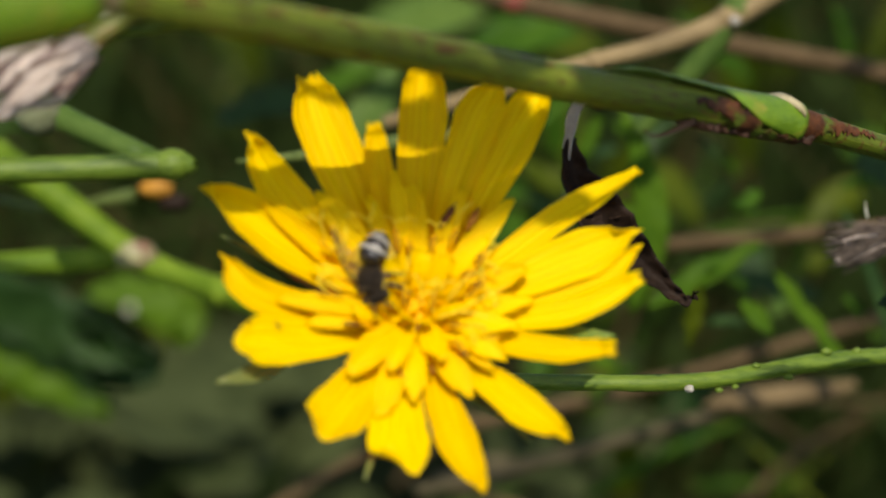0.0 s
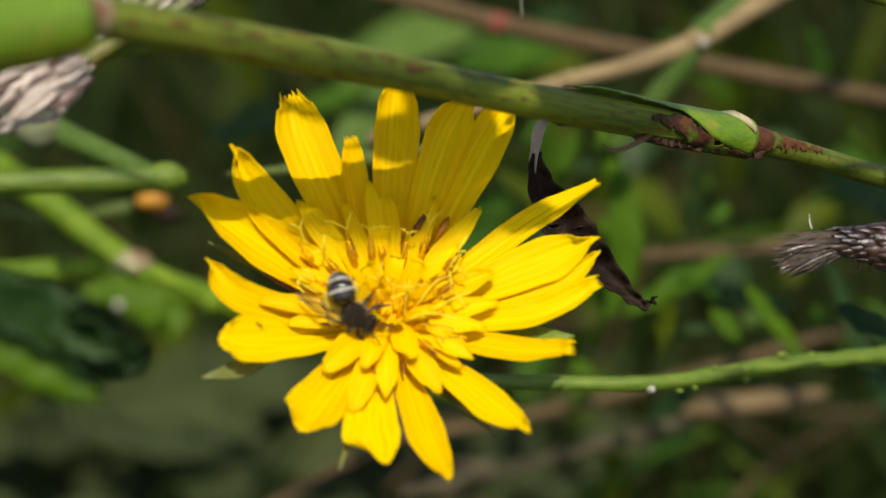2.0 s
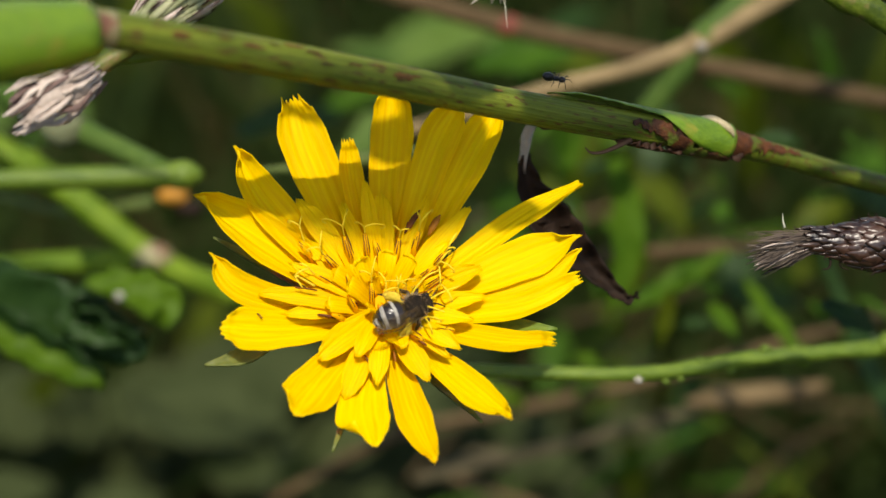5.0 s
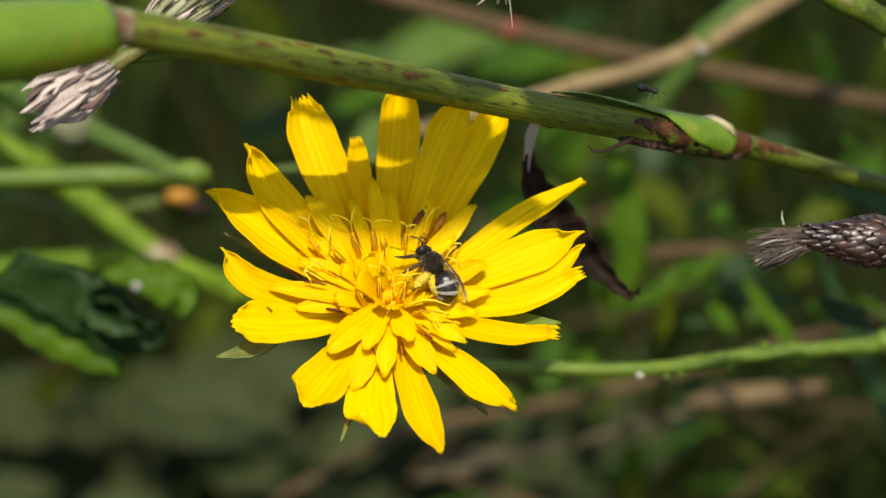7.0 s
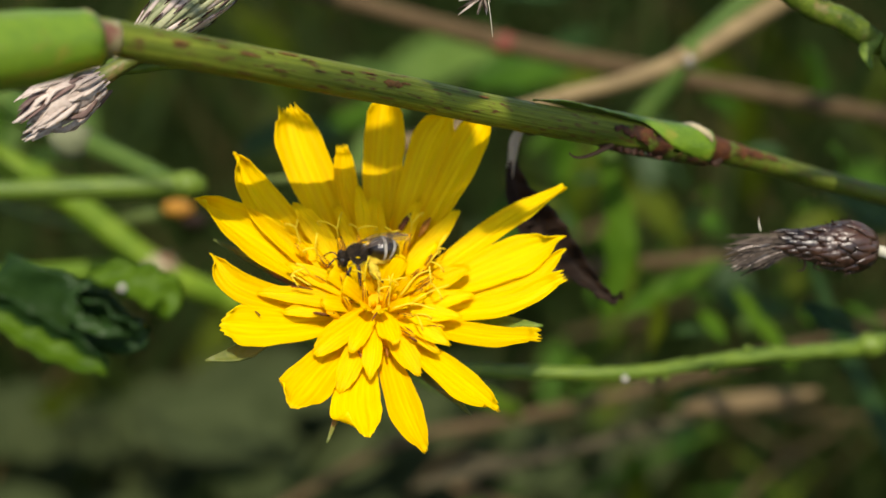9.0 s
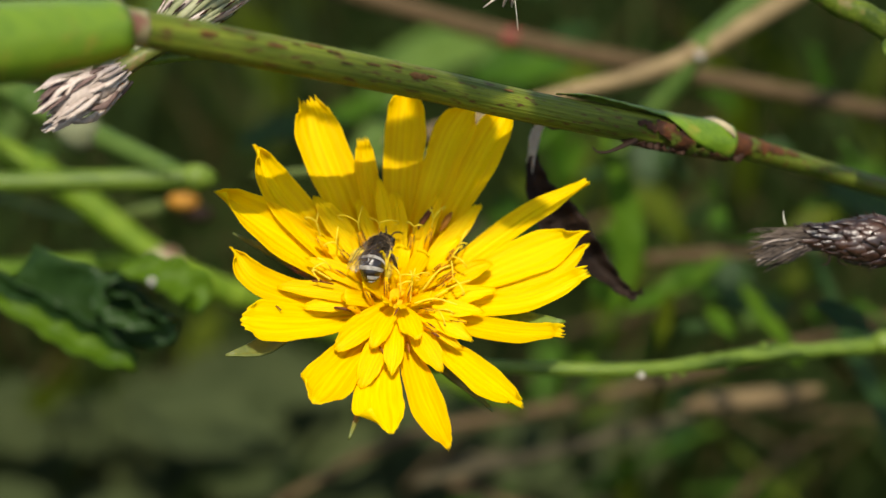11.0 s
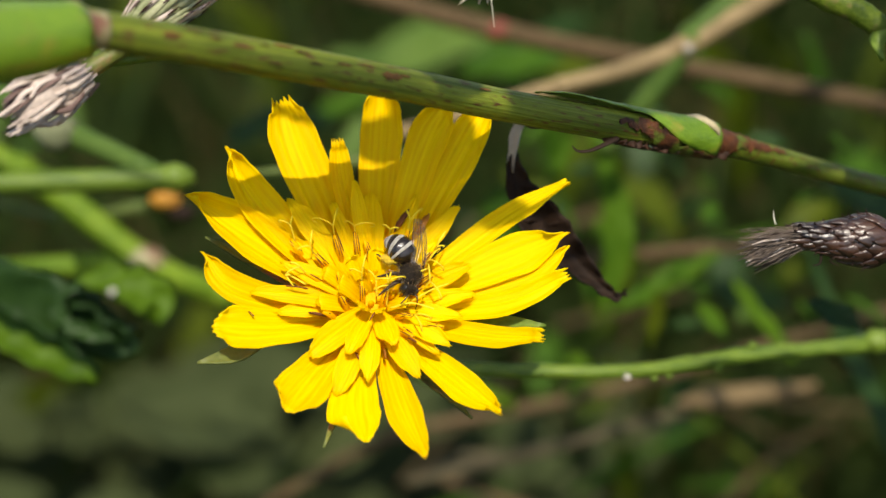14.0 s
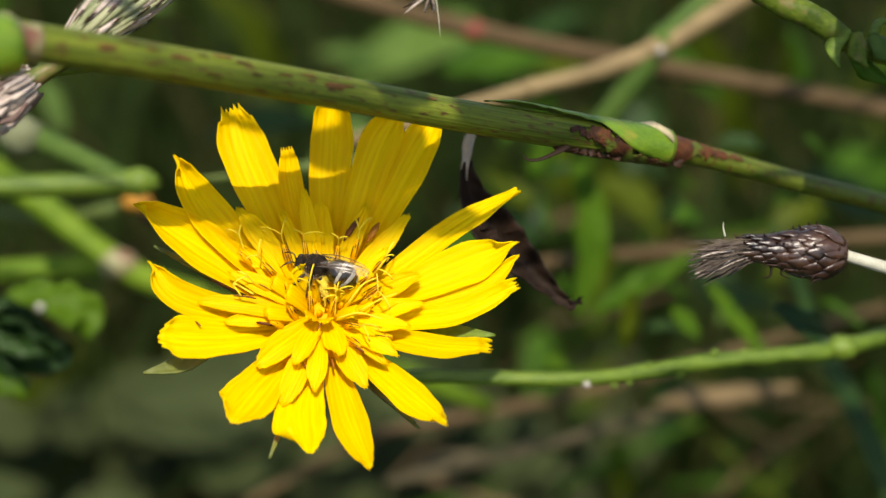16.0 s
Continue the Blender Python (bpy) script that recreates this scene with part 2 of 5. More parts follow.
def smooth_line(pts, n):
    """Catmull-Rom through the points; n steps a span."""
    p = [Vector(q) for q in pts]
    p = [2 * p[0] - p[1], *p, 2 * p[-1] - p[-2]]
    out = []
    for i in range(1, len(p) - 2):
        a, b, c, d = p[i - 1:i + 3]
        for k in range(n):
            t = k / n
            out.append(0.5 * (2 * b + (c - a) * t + (2 * a - 5 * b + 4 * c - d) * t * t + (3 * b - a - 3 * c + d) * t ** 3))
    return [*out, p[-2]]


def blend(values, n):
    out = []
    for a, b in zip(values, values[1:]):
        out += [a + (b - a) * k / n for k in range(n)]
    return [*out, values[-1]]


def tube(bm, pts, radii, sides=10, steps=4, ribs=0, rib=0.0, flat=1.0, wob=0.0):
    """A tapered tube along a smooth line through pts."""
    line, rad = smooth_line(pts, steps), blend(radii, steps)
    side = None
    rings = []
    for i, p in enumerate(line):
        way = (line[min(i + 1, len(line) - 1)] - line[max(i - 1, 0)]).normalized()
        if side is None:
            side = way.orthogonal().normalized()
        side = (side - way * side.dot(way)).normalized()
        up = way.cross(side)
        ring = []
        for k in range(sides):
            a = 2 * math.pi * k / sides
            r = rad[i] * (1 + rib * math.cos(ribs * a))
            if wob:
                r *= 1 + wob * noise.noise(Vector((i * 0.6, math.cos(a), math.sin(a))))
            ring.append(bm.verts.new(p + side * (r * math.cos(a)) + up * (r * flat * math.sin(a))))
        rings.append(ring)
    uv = bm.loops.layers.uv.verify()
    for i, (a, b) in enumerate(zip(rings, rings[1:])):
        for k in range(sides):
            f = bm.faces.new((a[k], a[(k + 1) % sides], b[(k + 1) % sides], b[k]))
            for loop, (du, dv) in zip(f.loops, ((0, 0), (1, 0), (1, 1), (0, 1))):
                loop[uv].uv = ((k + du) / sides, (i + dv) / (len(rings) - 1))
    bm.faces.new(rings[0][::-1])
    bm.faces.new(rings[-1])
    return bm


def sheet(bm, rows, thick):
    """A thin body with its upper side on a grid of points; carries UVs (across, along)."""
    uv = bm.loops.layers.uv.verify()
    n, m = len(rows), len(rows[0])
    nor = []
    for i in range(n):
        for j in range(m):
            a = rows[min(i + 1, n - 1)][j] - rows[max(i - 1, 0)][j]
            b = rows[i][min(j + 1, m - 1)] - rows[i][max(j - 1, 0)]
            c = b.cross(a)
            nor.append(c.normalized() if c.length > 1e-9 else Vector((0, 0, 1)))
    top = [[bm.verts.new(rows[i][j]) for j in range(m)] for i in range(n)]
    low = [[bm.verts.new(rows[i][j] - nor[i * m + j] * thick) for j in range(m)] for i in range(n)]
    at = {}
    for g in (top, low):
        for i in range(n):
            for j in range(m):
                at[g[i][j]] = (j / (m - 1), i / (n - 1))

    def face(*v):
        for loop in bm.faces.new(v).loops:
            loop[uv].uv = at[loop.vert]
    for i in range(n - 1):
        for j in range(m - 1):
            face(top[i][j], top[i][j + 1], top[i + 1][j + 1], top[i + 1][j])
            face(low[i][j], low[i + 1][j], low[i + 1][j + 1], low[i][j + 1])
    for i in range(n - 1):
        face(top[i][0], top[i + 1][0], low[i + 1][0], low[i][0])
        face(top[i][-1], low[i][-1], low[i + 1][-1], top[i + 1][-1])
    for j in range(m - 1):
        face(top[0][j], low[0][j], low[0][j + 1], top[0][j + 1])
        face(top[-1][j], top[-1][j + 1], low[-1][j + 1], low[-1][j])
    return bm


def blade(bm, pts, widths, up=(0, -1, 0), cup=0.15, thick=0.15, steps=4, cols=6, ripple=0.0, twist=0.0):
    """A leaf: a smooth midline, half-widths along it, a hint of the upper side's normal."""
    line, wid = smooth_line(pts, steps), blend(widths, steps)
    rows, n = [], len(line)
    for i, p in enumerate(line):
        way = (line[min(i + 1, n - 1)] - line[max(i - 1, 0)]).normalized()
        hint = Vector(up)
        if twist:
            hint = Matrix.Rotation(radians(twist) * i / (n - 1), 3, way) @ hint
        side = way.cross(hint)
        side = side.normalized() if side.length > 1e-6 else way.orthogonal()
        nrm = side.cross(way)
        row = []
        for j in range(cols + 1):
            u = 2 * j / cols - 1
            lift = cup * wid[i] * (abs(u) ** 1.5) + ripple * math.sin(i * 1.3 + u * 3) * abs(u)
            row.append(p + side * (u * wid[i]) + nrm * lift)
        rows.append(row)
    return sheet(bm, rows, thick)


def ball(bm, centre, size, turn=None, seg=16, ring=10, rough=0.0):
    m = Matrix.Translation(centre) @ (turn or Matrix.Identity(4)) @ Matrix.Diagonal((*size, 1))
    made = bmesh.ops.create_uvsphere(bm, u_segments=seg, v_segments=ring, radius=1, matrix=m)
    if rough:
        c = Vector(centre)
        for v in made["verts"]:
            v.co = c + (v.co - c) * (1 + rough * noise.noise(v.co * 5))
    return bm


# ---- the ground ----
def ground():
    bm = bmesh.new()
    n = 60
    grid = []
    for i in range(n + 1):
        row = []
        for j in range(n + 1):
            u, v = 2 * i / n - 1, 2 * j / n - 1
            x, y = math.copysign(abs(u) ** 3, u) * 60000 , math.copysign(abs(v) ** 3, v) * 60000 + 400
            z = 14 * noise.noise(Vector((x, y, 0)) * 0.006) + 6 * noise.noise(Vector((x, y, 5)) * 0.03)
            row.append(bm.verts.new((x, y, z)))
        grid.append(row)
    for i in range(n):
        for j in range(n):
            bm.faces.new((grid[i][j], grid[i + 1][j], grid[i + 1][j + 1], grid[i][j + 1]))
    tagged(part("ground", bm, SOIL), "dark earth with leaf litter under the weeds", "ground", kind="structure")


ground()


# ---- the yellow flower ----
FLOWER_AT = Vector((-5.45, -2.41, -3.34))
AX = Vector((0.99824, 0.05490, -0.02222))
BX = Vector((0.0, 0.37513, 0.92697))
NX = Vector((0.05923, -0.92535, 0.37447))
FLOWER_TURN = Matrix((AX, BX, NX)).transposed().to_4x4()
FLOWER = SLOPE @ Matrix.Translation(FLOWER_AT * MM) @ FLOWER_TURN


def petal(parent, mid, tip, width, tip_w=0.4, belly=0.55, h1=0.0, teeth=0.5, drop=0.3, slant=0.0, twist=0.0, vee=0.0, cup=0.12, foot=0.24, low=True, rows_n=20, cols=20, seed=0, h0=-6.2, curl=0.0):
    """A strap-shaped ray floret with a toothed tip. Midline from the heart through mid to tip (across, up) on the flower's face;
    drop rounds the tip, slant cuts it askew, vee folds it along the middle, curl bends the tip back."""
    rnd = random.Random(seed)
    mid, tip = Vector(mid), Vector(tip)
    line = smooth_line([(*(mid.normalized() * 0.8), 0), (*mid, 0), (*tip, 0)], rows_n // 2)
    tooth = [rnd.uniform(0.35, 1.0) for _ in range(5)]
    ph, ph2 = rnd.uniform(0, 6), rnd.uniform(0, 6)
    crease, crease2 = rnd.uniform(-0.5, -0.1), rnd.uniform(0.15, 0.55)
    up, n = Vector((0, 0, 1)), len(line) - 1
    reach = tip.length
    rows = []
    for i, p in enumerate(line):
        s = i / n
        way = (line[min(i + 1, n)] - line[max(i - 1, 0)]).normalized()
        side = up.cross(way)
        q = min(1.0, p.length / reach)
        h = h0 + (h1 - h0) * (q ** 1.35 if low else 1 - (1 - q) ** 1.5) + (0.22 if low else 0.12) * math.sin(5.5 * s + ph) * s - curl * max(0.0, s - 0.7) ** 2 * 10
        if s < belly:
            w = foot + (1 - foot) * math.sin(math.pi / 2 * s / belly)
        else:
            w = 1 - (1 - tip_w) * ((s - belly) / (1 - belly)) ** 1.8
        w *= width * 0.5
        tw = radians(twist) * s
        row = []
        for j in range(cols + 1):
            u = 2 * j / cols - 1
            ridge = 0.014 * width * math.cos(u * math.pi * 4.0)
            fold = -0.045 * width * (math.exp(-((u - crease) / 0.10) ** 2) + 0.7 * math.exp(-((u - crease2) / 0.08) ** 2)) * min(1, 3 * s)
            edge = (0.20 if low else 0.12) * math.sin(8 * s + ph + 2.4 * u) * abs(u) ** 1.5 * s + 0.05 * math.sin(21 * s + ph2 + 3 * u) * abs(u) ** 3
            z = cup * width * abs(u) ** 2.2 + vee * width * abs(u) + ridge + fold + edge
            x = w * u * (1 + 0.05 * math.sin(9 * s + ph + (2 if u > 0 else 0)) + 0.02 * math.sin(27 * s + ph2 + 3 * u))
            along = 0.0
            if i >= n - 1:
                k = min(4, int(j / (cols + 1) * 5))
                f = (j / (cols + 1) * 5) % 1
                saw = (0.5 - abs(f - 0.5)) * 2
                along = teeth * (0.2 + 0.8 * tooth[k]) * saw * (1 if i == n else 0.1) - teeth * 0.5
            along -= (drop * width * u * u + slant * width * u) * s ** 6
            row.append(p + way * along + side * (x * math.cos(tw) - z * math.sin(tw)) + up * (h + z * math.cos(tw) + x * math.sin(tw)))
        rows.append(row)
    return part("petal", sheet(bmesh.new(), rows, 0.07), PETAL, parent)


def flower():
    f = thing("yellow_flower", *FLOWER_AT, "bright yellow ragged flower head with toothed petals on a green stalk", "flower", turn=FLOWER_TURN)
    rnd = random.Random(4)
    # the long outer petals, round from the upper left: middle, tip, width, shape
    petal(f, (-9.9, 5.0), (-15.6, 7.7), 4.1, 0.10, 0.50, teeth=0.25, vee=0.14, twist=10, seed=0)
    petal(f, (-9.5, 7.7), (-12.5, 12.1), 3.5, 0.14, 0.45, teeth=0.5, vee=0.12, twist=12, seed=1)
    petal(f, (-5.9, 11.2), (-8.1, 16.8), 4.3, 0.42, 0.62, teeth=0.95, drop=0.1, twist=4, seed=2)
    petal(f, (-2.6, 9.6), (-3.3, 13.2), 2.0, 0.55, 0.50, teeth=0.6, drop=0.05, seed=3)
    petal(f, (0.3, 12.2), (0.5, 18.2), 3.6, 0.72, 0.66, teeth=0.2, drop=0.42, seed=4)
    petal(f, (3.7, 12.2), (6.0, 17.0), 3.5, 0.55, 0.64, teeth=0.3, drop=0.3, twist=8, seed=5)
    petal(f, (6.5, 11.6), (9.4, 16.6), 3.4, 0.50, 0.66, teeth=0.3, drop=0.25, twist=-8, vee=0.05, seed=6)
    petal(f, (11.0, 7.3), (16.1, 9.6), 2.2, 0.40, 0.42, teeth=0.3, drop=0.1, twist=-28, seed=7)
    petal(f, (10.6, 3.5), (15.8, 5.2), 3.6, 0.18, 0.58, teeth=0.3, drop=0.3, slant=0.15, cup=0.08, seed=8)
    petal(f, (12.3, 1.9), (16.0, 4.2), 1.5, 0.24, 0.55, teeth=0.2, h1=-0.6, seed=9)
    petal(f, (10.8, -0.4), (15.8, 1.5), 2.3, 0.42, 0.50, teeth=0.7, drop=0.1, twist=-14, cup=0.2, seed=10)
    petal(f, (9.2, -3.2), (13.5, -4.1), 2.1, 0.55, 0.50, teeth=0.7, drop=0.1, twist=-12, cup=0.2, seed=11)
    petal(f, (6.7, -6.9), (10.0, -10.4), 2.7, 0.30, 0.55, teeth=0.7, drop=0.2, twist=6, seed=12)
    petal(f, (2.1, -8.5), (4.1, -13.9), 2.8, 0.30, 0.58, teeth=0.35, drop=0.1, slant=0.1, seed=13)
    petal(f, (-1.6, -8.2), (-0.9, -12.7), 4.2, 0.48, 0.74, teeth=0.2, drop=0.30, slant=-0.20, cup=0.06, seed=14)
    petal(f, (-4.6, -6.2), (-6.9, -10.3), 4.2, 0.66, 0.80, teeth=0.2, drop=0.30, slant=-0.05, cup=0.06, seed=15)
    petal(f, (-8.6, -2.7), (-12.9, -3.4), 3.7, 0.60, 0.72, teeth=0.4, drop=0.2, slant=-0.08, cup=0.05, seed=16)
    petal(f, (-10.9, 0.2), (-14.0, 2.9), 2.7, 0.16, 0.50, teeth=0.3, twist=8, seed=17)
    # shorter petals that overlie them: tip (across, up, height), width
    for k, (a, b, h, w, tip_w) in enumerate((
            (-7.8, 2.9, -1.8, 1.7, 0.25), (-10.1, 0.2, -2.0, 1.7, 0.5), (-7.9, -1.3, -2.6, 1.4, 0.5), (-5.2, -5.1, -2.2, 2.3, 0.6), (-3.0, -8.3, -2.6, 2.1, 0.6), (-2.1, -5.0, -1.9, 1.7, 0.6),
            (-0.5, -7.2, -2.1, 1.7, 0.4), (1.6, -4.3, -1.8, 1.9, 0.6), (3.7, -6.7, -2.6, 2.1, 0.5), (6.2, -4.0, -2.2, 1.7, 0.4), (7.2, -1.6, -2.2, 1.5, 0.4), (5.4, -4.7, -2.8, 1.1, 0.4))):
        petal(f, (a * 0.55, b * 0.55), (a, b), w, tip_w, rnd.uniform(0.5, 0.7), h, 0.3, 0.3, rnd.uniform(-0.1, 0.1), rnd.uniform(-10, 10), 0, rnd.uniform(0.02, 0.10), 0.55, False, 14, 15, 50 + k, -4.2)
    for k, (a, b, h, w, tip_w) in enumerate((
            (7.0, 8.3, -2.2, 1.8, 0.4), (3.5, 9.1, -2.0, 1.6, 0.4), (-0.3, 9.2, -2.2, 1.9, 0.6), (-3.6, 8.5, -2.6, 1.3, 0.5), (-7.3, 8.6, -1.9, 2.0, 0.3), (-1.8, 10.1, -1.4, 1.4, 0.35), (-7.0, 5.4, -2.7, 1.7, 0.3),
            (7.9, 3.0, -2.3, 1.8, 0.5), (8.2, 0.5, -2.5, 1.8, 0.4), (-4.2, 5.6, -2.8, 1.3, 0.5), (5.2, 5.2, -2.4, 1.5, 0.4))):
        petal(f, (a * 0.55, b * 0.55), (a, b), w, tip_w, rnd.uniform(0.5, 0.7), h, 0.45, 0.2, rnd.uniform(-0.1, 0.1), rnd.uniform(-12, 12), 0, rnd.uniform(0.02, 0.12), 0.5, False, 14, 15, 70 + k, -5.6)
    # upright young petals round the golden hollow in the middle
    for k, (a, b, h, w) in enumerate(((-2.2, 3.0, -0.9, 1.6), (-3.1, 0.9, -1.0, 1.6), (2.9, -0.7, -1.5, 1.3), (3.3, 1.5, -1.4, 1.4), (2.2, 3.6, -1.3, 1.5), (0.2, 4.2, -1.6, 1.6), (-4.3, 2.3, -1.8, 1.5), (4.2, 0.2, -2.0, 1.5),
                                      (-4.8, -0.6, -2.1, 1.5), (5.0, 1.8, -2.3, 1.4), (-1.1, 1.9, -2.2, 1.1), (1.5, 1.9, -2.4, 1.1), (-1.3, -1.3, -1.2, 1.3), (0.5, -1.7, -1.2, 1.2))):
        petal(f, (a * 0.8, b * 0.8), (a, b), w, 0.55, 0.6, h, 0.3, 0.15, 0, rnd.uniform(-25, 25), 0, rnd.uniform(0.05, 0.25), 0.7, False, 10, 10, 90 + k, -5.8)

    # golden closed florets packed in the hollow
    for k in range(16):
        a, r = k * 2.39996, 1.7 * ((k + 0.5) / 16) ** 0.5
        p = Vector((0.4 + r * math.cos(a), 1.1 + r * math.sin(a), -5.2))
        q = p + Vector((0.35 * math.cos(a), 0.35 * math.sin(a), rnd.uniform(2.0, 3.0)))
        part("closed_floret", tube(bmesh.new(), [p, p.lerp(q, 0.5), p.lerp(q, 0.85), q], [0.26, 0.32, 0.30, 0.10], 8, 3, flat=0.8, wob=0.2), HEART if k % 2 else TUBE, f)

    def style(root, neck, spread, turn, size):
        """A thread that splits into two arms, each rolled back on itself."""
        bm = bmesh.new()
        tube(bm, [root, root.lerp(neck, 0.5), neck], [0.07, 0.065, 0.06], 6, 3)
        for sg in (-1, 1):
            a = radians(turn + sg * spread)
            d, z = Vector((math.cos(a), math.sin(a), 0)), Vector((0, 0, 1))
            k = size * rnd.uniform(0.5, 1.35)
            tube(bm, [neck, neck + (d * 0.35 + z * 0.35) * k, neck + (d * 0.85 + z * 0.5) * k, neck + (d * 1.3 + z * 0.2) * k, neck + (d * 1.35 - z * 0.2) * k, neck + (d * 1.05 - z * 0.3) * k],
                 [0.06, 0.065, 0.062, 0.056, 0.048, 0.035], 6, 4)
        part("style", bm, STYLE, f)

    # anther tubes with fine brown stripes: place, lean (degrees), length, number of stripes; some carry a forked style
    tubes = ((-3.0, 4.4, 110, 2.0, 4, 1), (-1.5, 4.7, 100, 1.9, 3, 1), (-0.6, 4.3, 115, 1.6, 3, 0), (1.0, 4.4, 80, 1.8, 3, 1), (2.5, 5.0, 75, 1.9, 3, 1), (-6.4, 4.2, 145, 1.6, 2, 0), (-4.7, 1.6, 160, 2.0, 1, 1),
             (-2.8, 1.3, 110, 1.6, 3, 0), (-2.5, -0.3, 130, 1.3, 2, 0), (-1.0, 0.4, 95, 1.5, 3, 1), (0.8, 0.0, 70, 1.4, 2, 1))
    tubes_two = ((3.4, 2.3, 35, 1.8, 3, 1), (4.0, 1.5, 30, 1.7, 3, 0), (3.4, 0.6, 25, 1.5, 2, 1), (2.4, -1.5, -20, 1.3, 3, 1), (2.7, -3.0, -40, 1.3, 3, 0), (-3.6, -1.5, 172, 1.2, 1, 0),
                 (5.0, -2.3, -15, 1.4, 2, 0), (4.4, 3.6, 45, 1.6, 3, 1), (-4.4, 3.2, 140, 1.6, 3, 1))
    for a, b, lean, length, count, forked in tubes + tubes_two:
        t = radians(lean)
        o, s = Vector((math.cos(t), math.sin(t), 0)), Vector((-math.sin(t), math.cos(t), 0))
        away = min(1.0, math.hypot(a, b) / 5)
        rise = 1.1 - 0.5 * away
        c = Vector((a, b, -1.9 - 0.5 * away))
        base, top = c - o * length * 0.65 - Vector((0, 0, 1.7 + 0.8 * rise)), c + (o * 0.5 + Vector((0, 0, 0.35 * rise))) * length
        tub = part("anther_tube", tube(bmesh.new(), [base, base.lerp(c, 0.5) - o * 0.1, c, top], [0.20, 0.24, 0.27, 0.13], 8, 3), TUBE, f)
        for q in range(count):
            u = (q - (count - 1) / 2) * 0.19
            lift = Vector((0, 0, 0.27)) - o * 0.10
            w = rnd.uniform(0.035, 0.062)
            p0, p1 = c - o * length * rnd.uniform(-0.05, 0.45) - Vector((0, 0, 0.3)) + s * u * 1.1 + lift, top + s * u * 0.8 + lift * 0.55 + o * rnd.uniform(-0.7, 0.1)
            part("anther_stripe", tube(bmesh.new(), [p0, (p0 + p1) / 2 + Vector((0, 0, 0.05)), p1], [0.022, w, 0.025], 5, 2), ANTHER, tub)
        if forked:
            style(top, top + o * rnd.uniform(0.1, 0.5) + Vector((0, 0, rnd.uniform(0.5, 1.1))), rnd.uniform(25, 80), lean + rnd.uniform(-30, 30), rnd.uniform(0.8, 1.15))
    # long single threads, and two that curl over the hollow
    for p, m, q in (((1.3, -1.0, -1.8), (3.0, -0.8, -1.1), (4.8, -1.3, -1.0)), ((3.0, -0.4, -1.8), (4.6, 0.3, -0.9), (6.0, 0.9, -1.0)), ((2.0, 0.2, -1.8), (3.2, 1.5, -0.8), (4.4, 2.2, -0.9)), ((-5.6, 0.9, -1.8), (-7.2, 1.6, -1.3), (-6.6, 0.6, -1.4))):
        part("style", tube(bmesh.new(), [Vector(p), Vector(m), Vector(q)], [0.085, 0.08, 0.055], 6, 6), STYLE, f)
    style(Vector((1.0, -0.6, -2.6)), Vector((1.1, 0.7, -1.2)), 50, 150, 1.3)
    style(Vector((0.2, 0.2, -2.8)), Vector((0.1, 1.3, -1.4)), 70, 60, 1.0)
    style(Vector((-6.6, 5.0, -2.6)), Vector((-7.0, 6.0, -1.6)), 40, 120, 0.7)
    # The tiny one at (-9.9, -1.9) stands for a stray dark seed.
    for a, b, turn, length, wide, h, mat_ in ((2.2, 6.9, 58, 2.3, 0.34, -2.3, ANTHER), (4.0, 6.6, 60, 2.0, 0.36, -2.2, WITHER), (-4.6, -1.4, 172, 1.5, 0.15, -2.6, ANTHER), (-6.3, 0.6, 176, 1.8, 0.08, -1.7, ANTHER), (3.1, -3.6, -30, 0.8, 0.14, -2.2, ANTHER),
                                              (-3.5, -3.4, -125, 0.9, 0.12, -2.9, ANTHER), (-1.3, -4.9, -60, 0.8, 0.11, -2.7, ANTHER), (0.9, -4.4, -80, 1.0, 0.14, -3.2, WITHER), (-9.9, -1.9, -45, 0.6, 0.06, -1.3, ANTHER), (-0.2, -2.0, 60, 0.8, 0.09, -1.2, ANTHER)):
        o = Vector((math.cos(radians(turn)), math.sin(radians(turn)), 0.15)) * length * 0.5
        c = Vector((a, b, h))
        part("withered_floret", tube(bmesh.new(), [c - o, c - o * 0.3 + Vector((0, 0, 0.12)), c + o * 0.4 + Vector((0, 0, 0.1)), c + o], [0.06, wide, wide * 0.95, 0.08], 8, 4, flat=0.6, wob=0.2), mat_, f, "dark brown withered floret")
    # heart, involucre and bracts
    part("heart", ball(bmesh.new(), (0, 0, -5.5), (3.6, 3.6, 2.0), rough=0.08), HEART, f, "golden orange heart of the flower")
    bm = bmesh.new()
    tube(bm, [(0, 0, -5.8), (0, 0, -8.0), (0, 0, -12.0), (0.2, -0.1, -15.0)], [2.6, 3.4, 3.2, 1.2], 20, 4, 10, 0.05)
    part("involucre", bm, INVOL, f, "green cup under the petals")
    for a, length, w, h in ((-157.5, 15.2, 0.95, -2.0), (-107, 13.2, 0.3, -2.0), (-8, 14.2, 0.8, -2.6), (-51, 12.6, 0.4, -3.0), (159, 15, 0.4, -3)):
        o = Vector((math.cos(radians(a)), math.sin(radians(a)), 0))
        root = Vector((math.cos(radians(a - 18)), math.sin(radians(a - 18)), 0)) if a == -157.5 else o
        blade(bm := bmesh.new(), [root * 3 + Vector((0, 0, -8)), root * 7 + Vector((0, 0, -6.6)), o * (length * 0.78) + Vector((0, 0, h - 1.2)), o * length + Vector((0, 0, h))],
              [w * 0.6, w * 0.8, w * 0.9, 0.06], (0, 0, 1), 0.3, 0.15)
        part("bract", bm, STALK if a == -8 else BRACT, f)
    # the stalk, bent away under the head; points in the slope's axes
    inv = FLOWER_TURN.to_3x3().transposed()
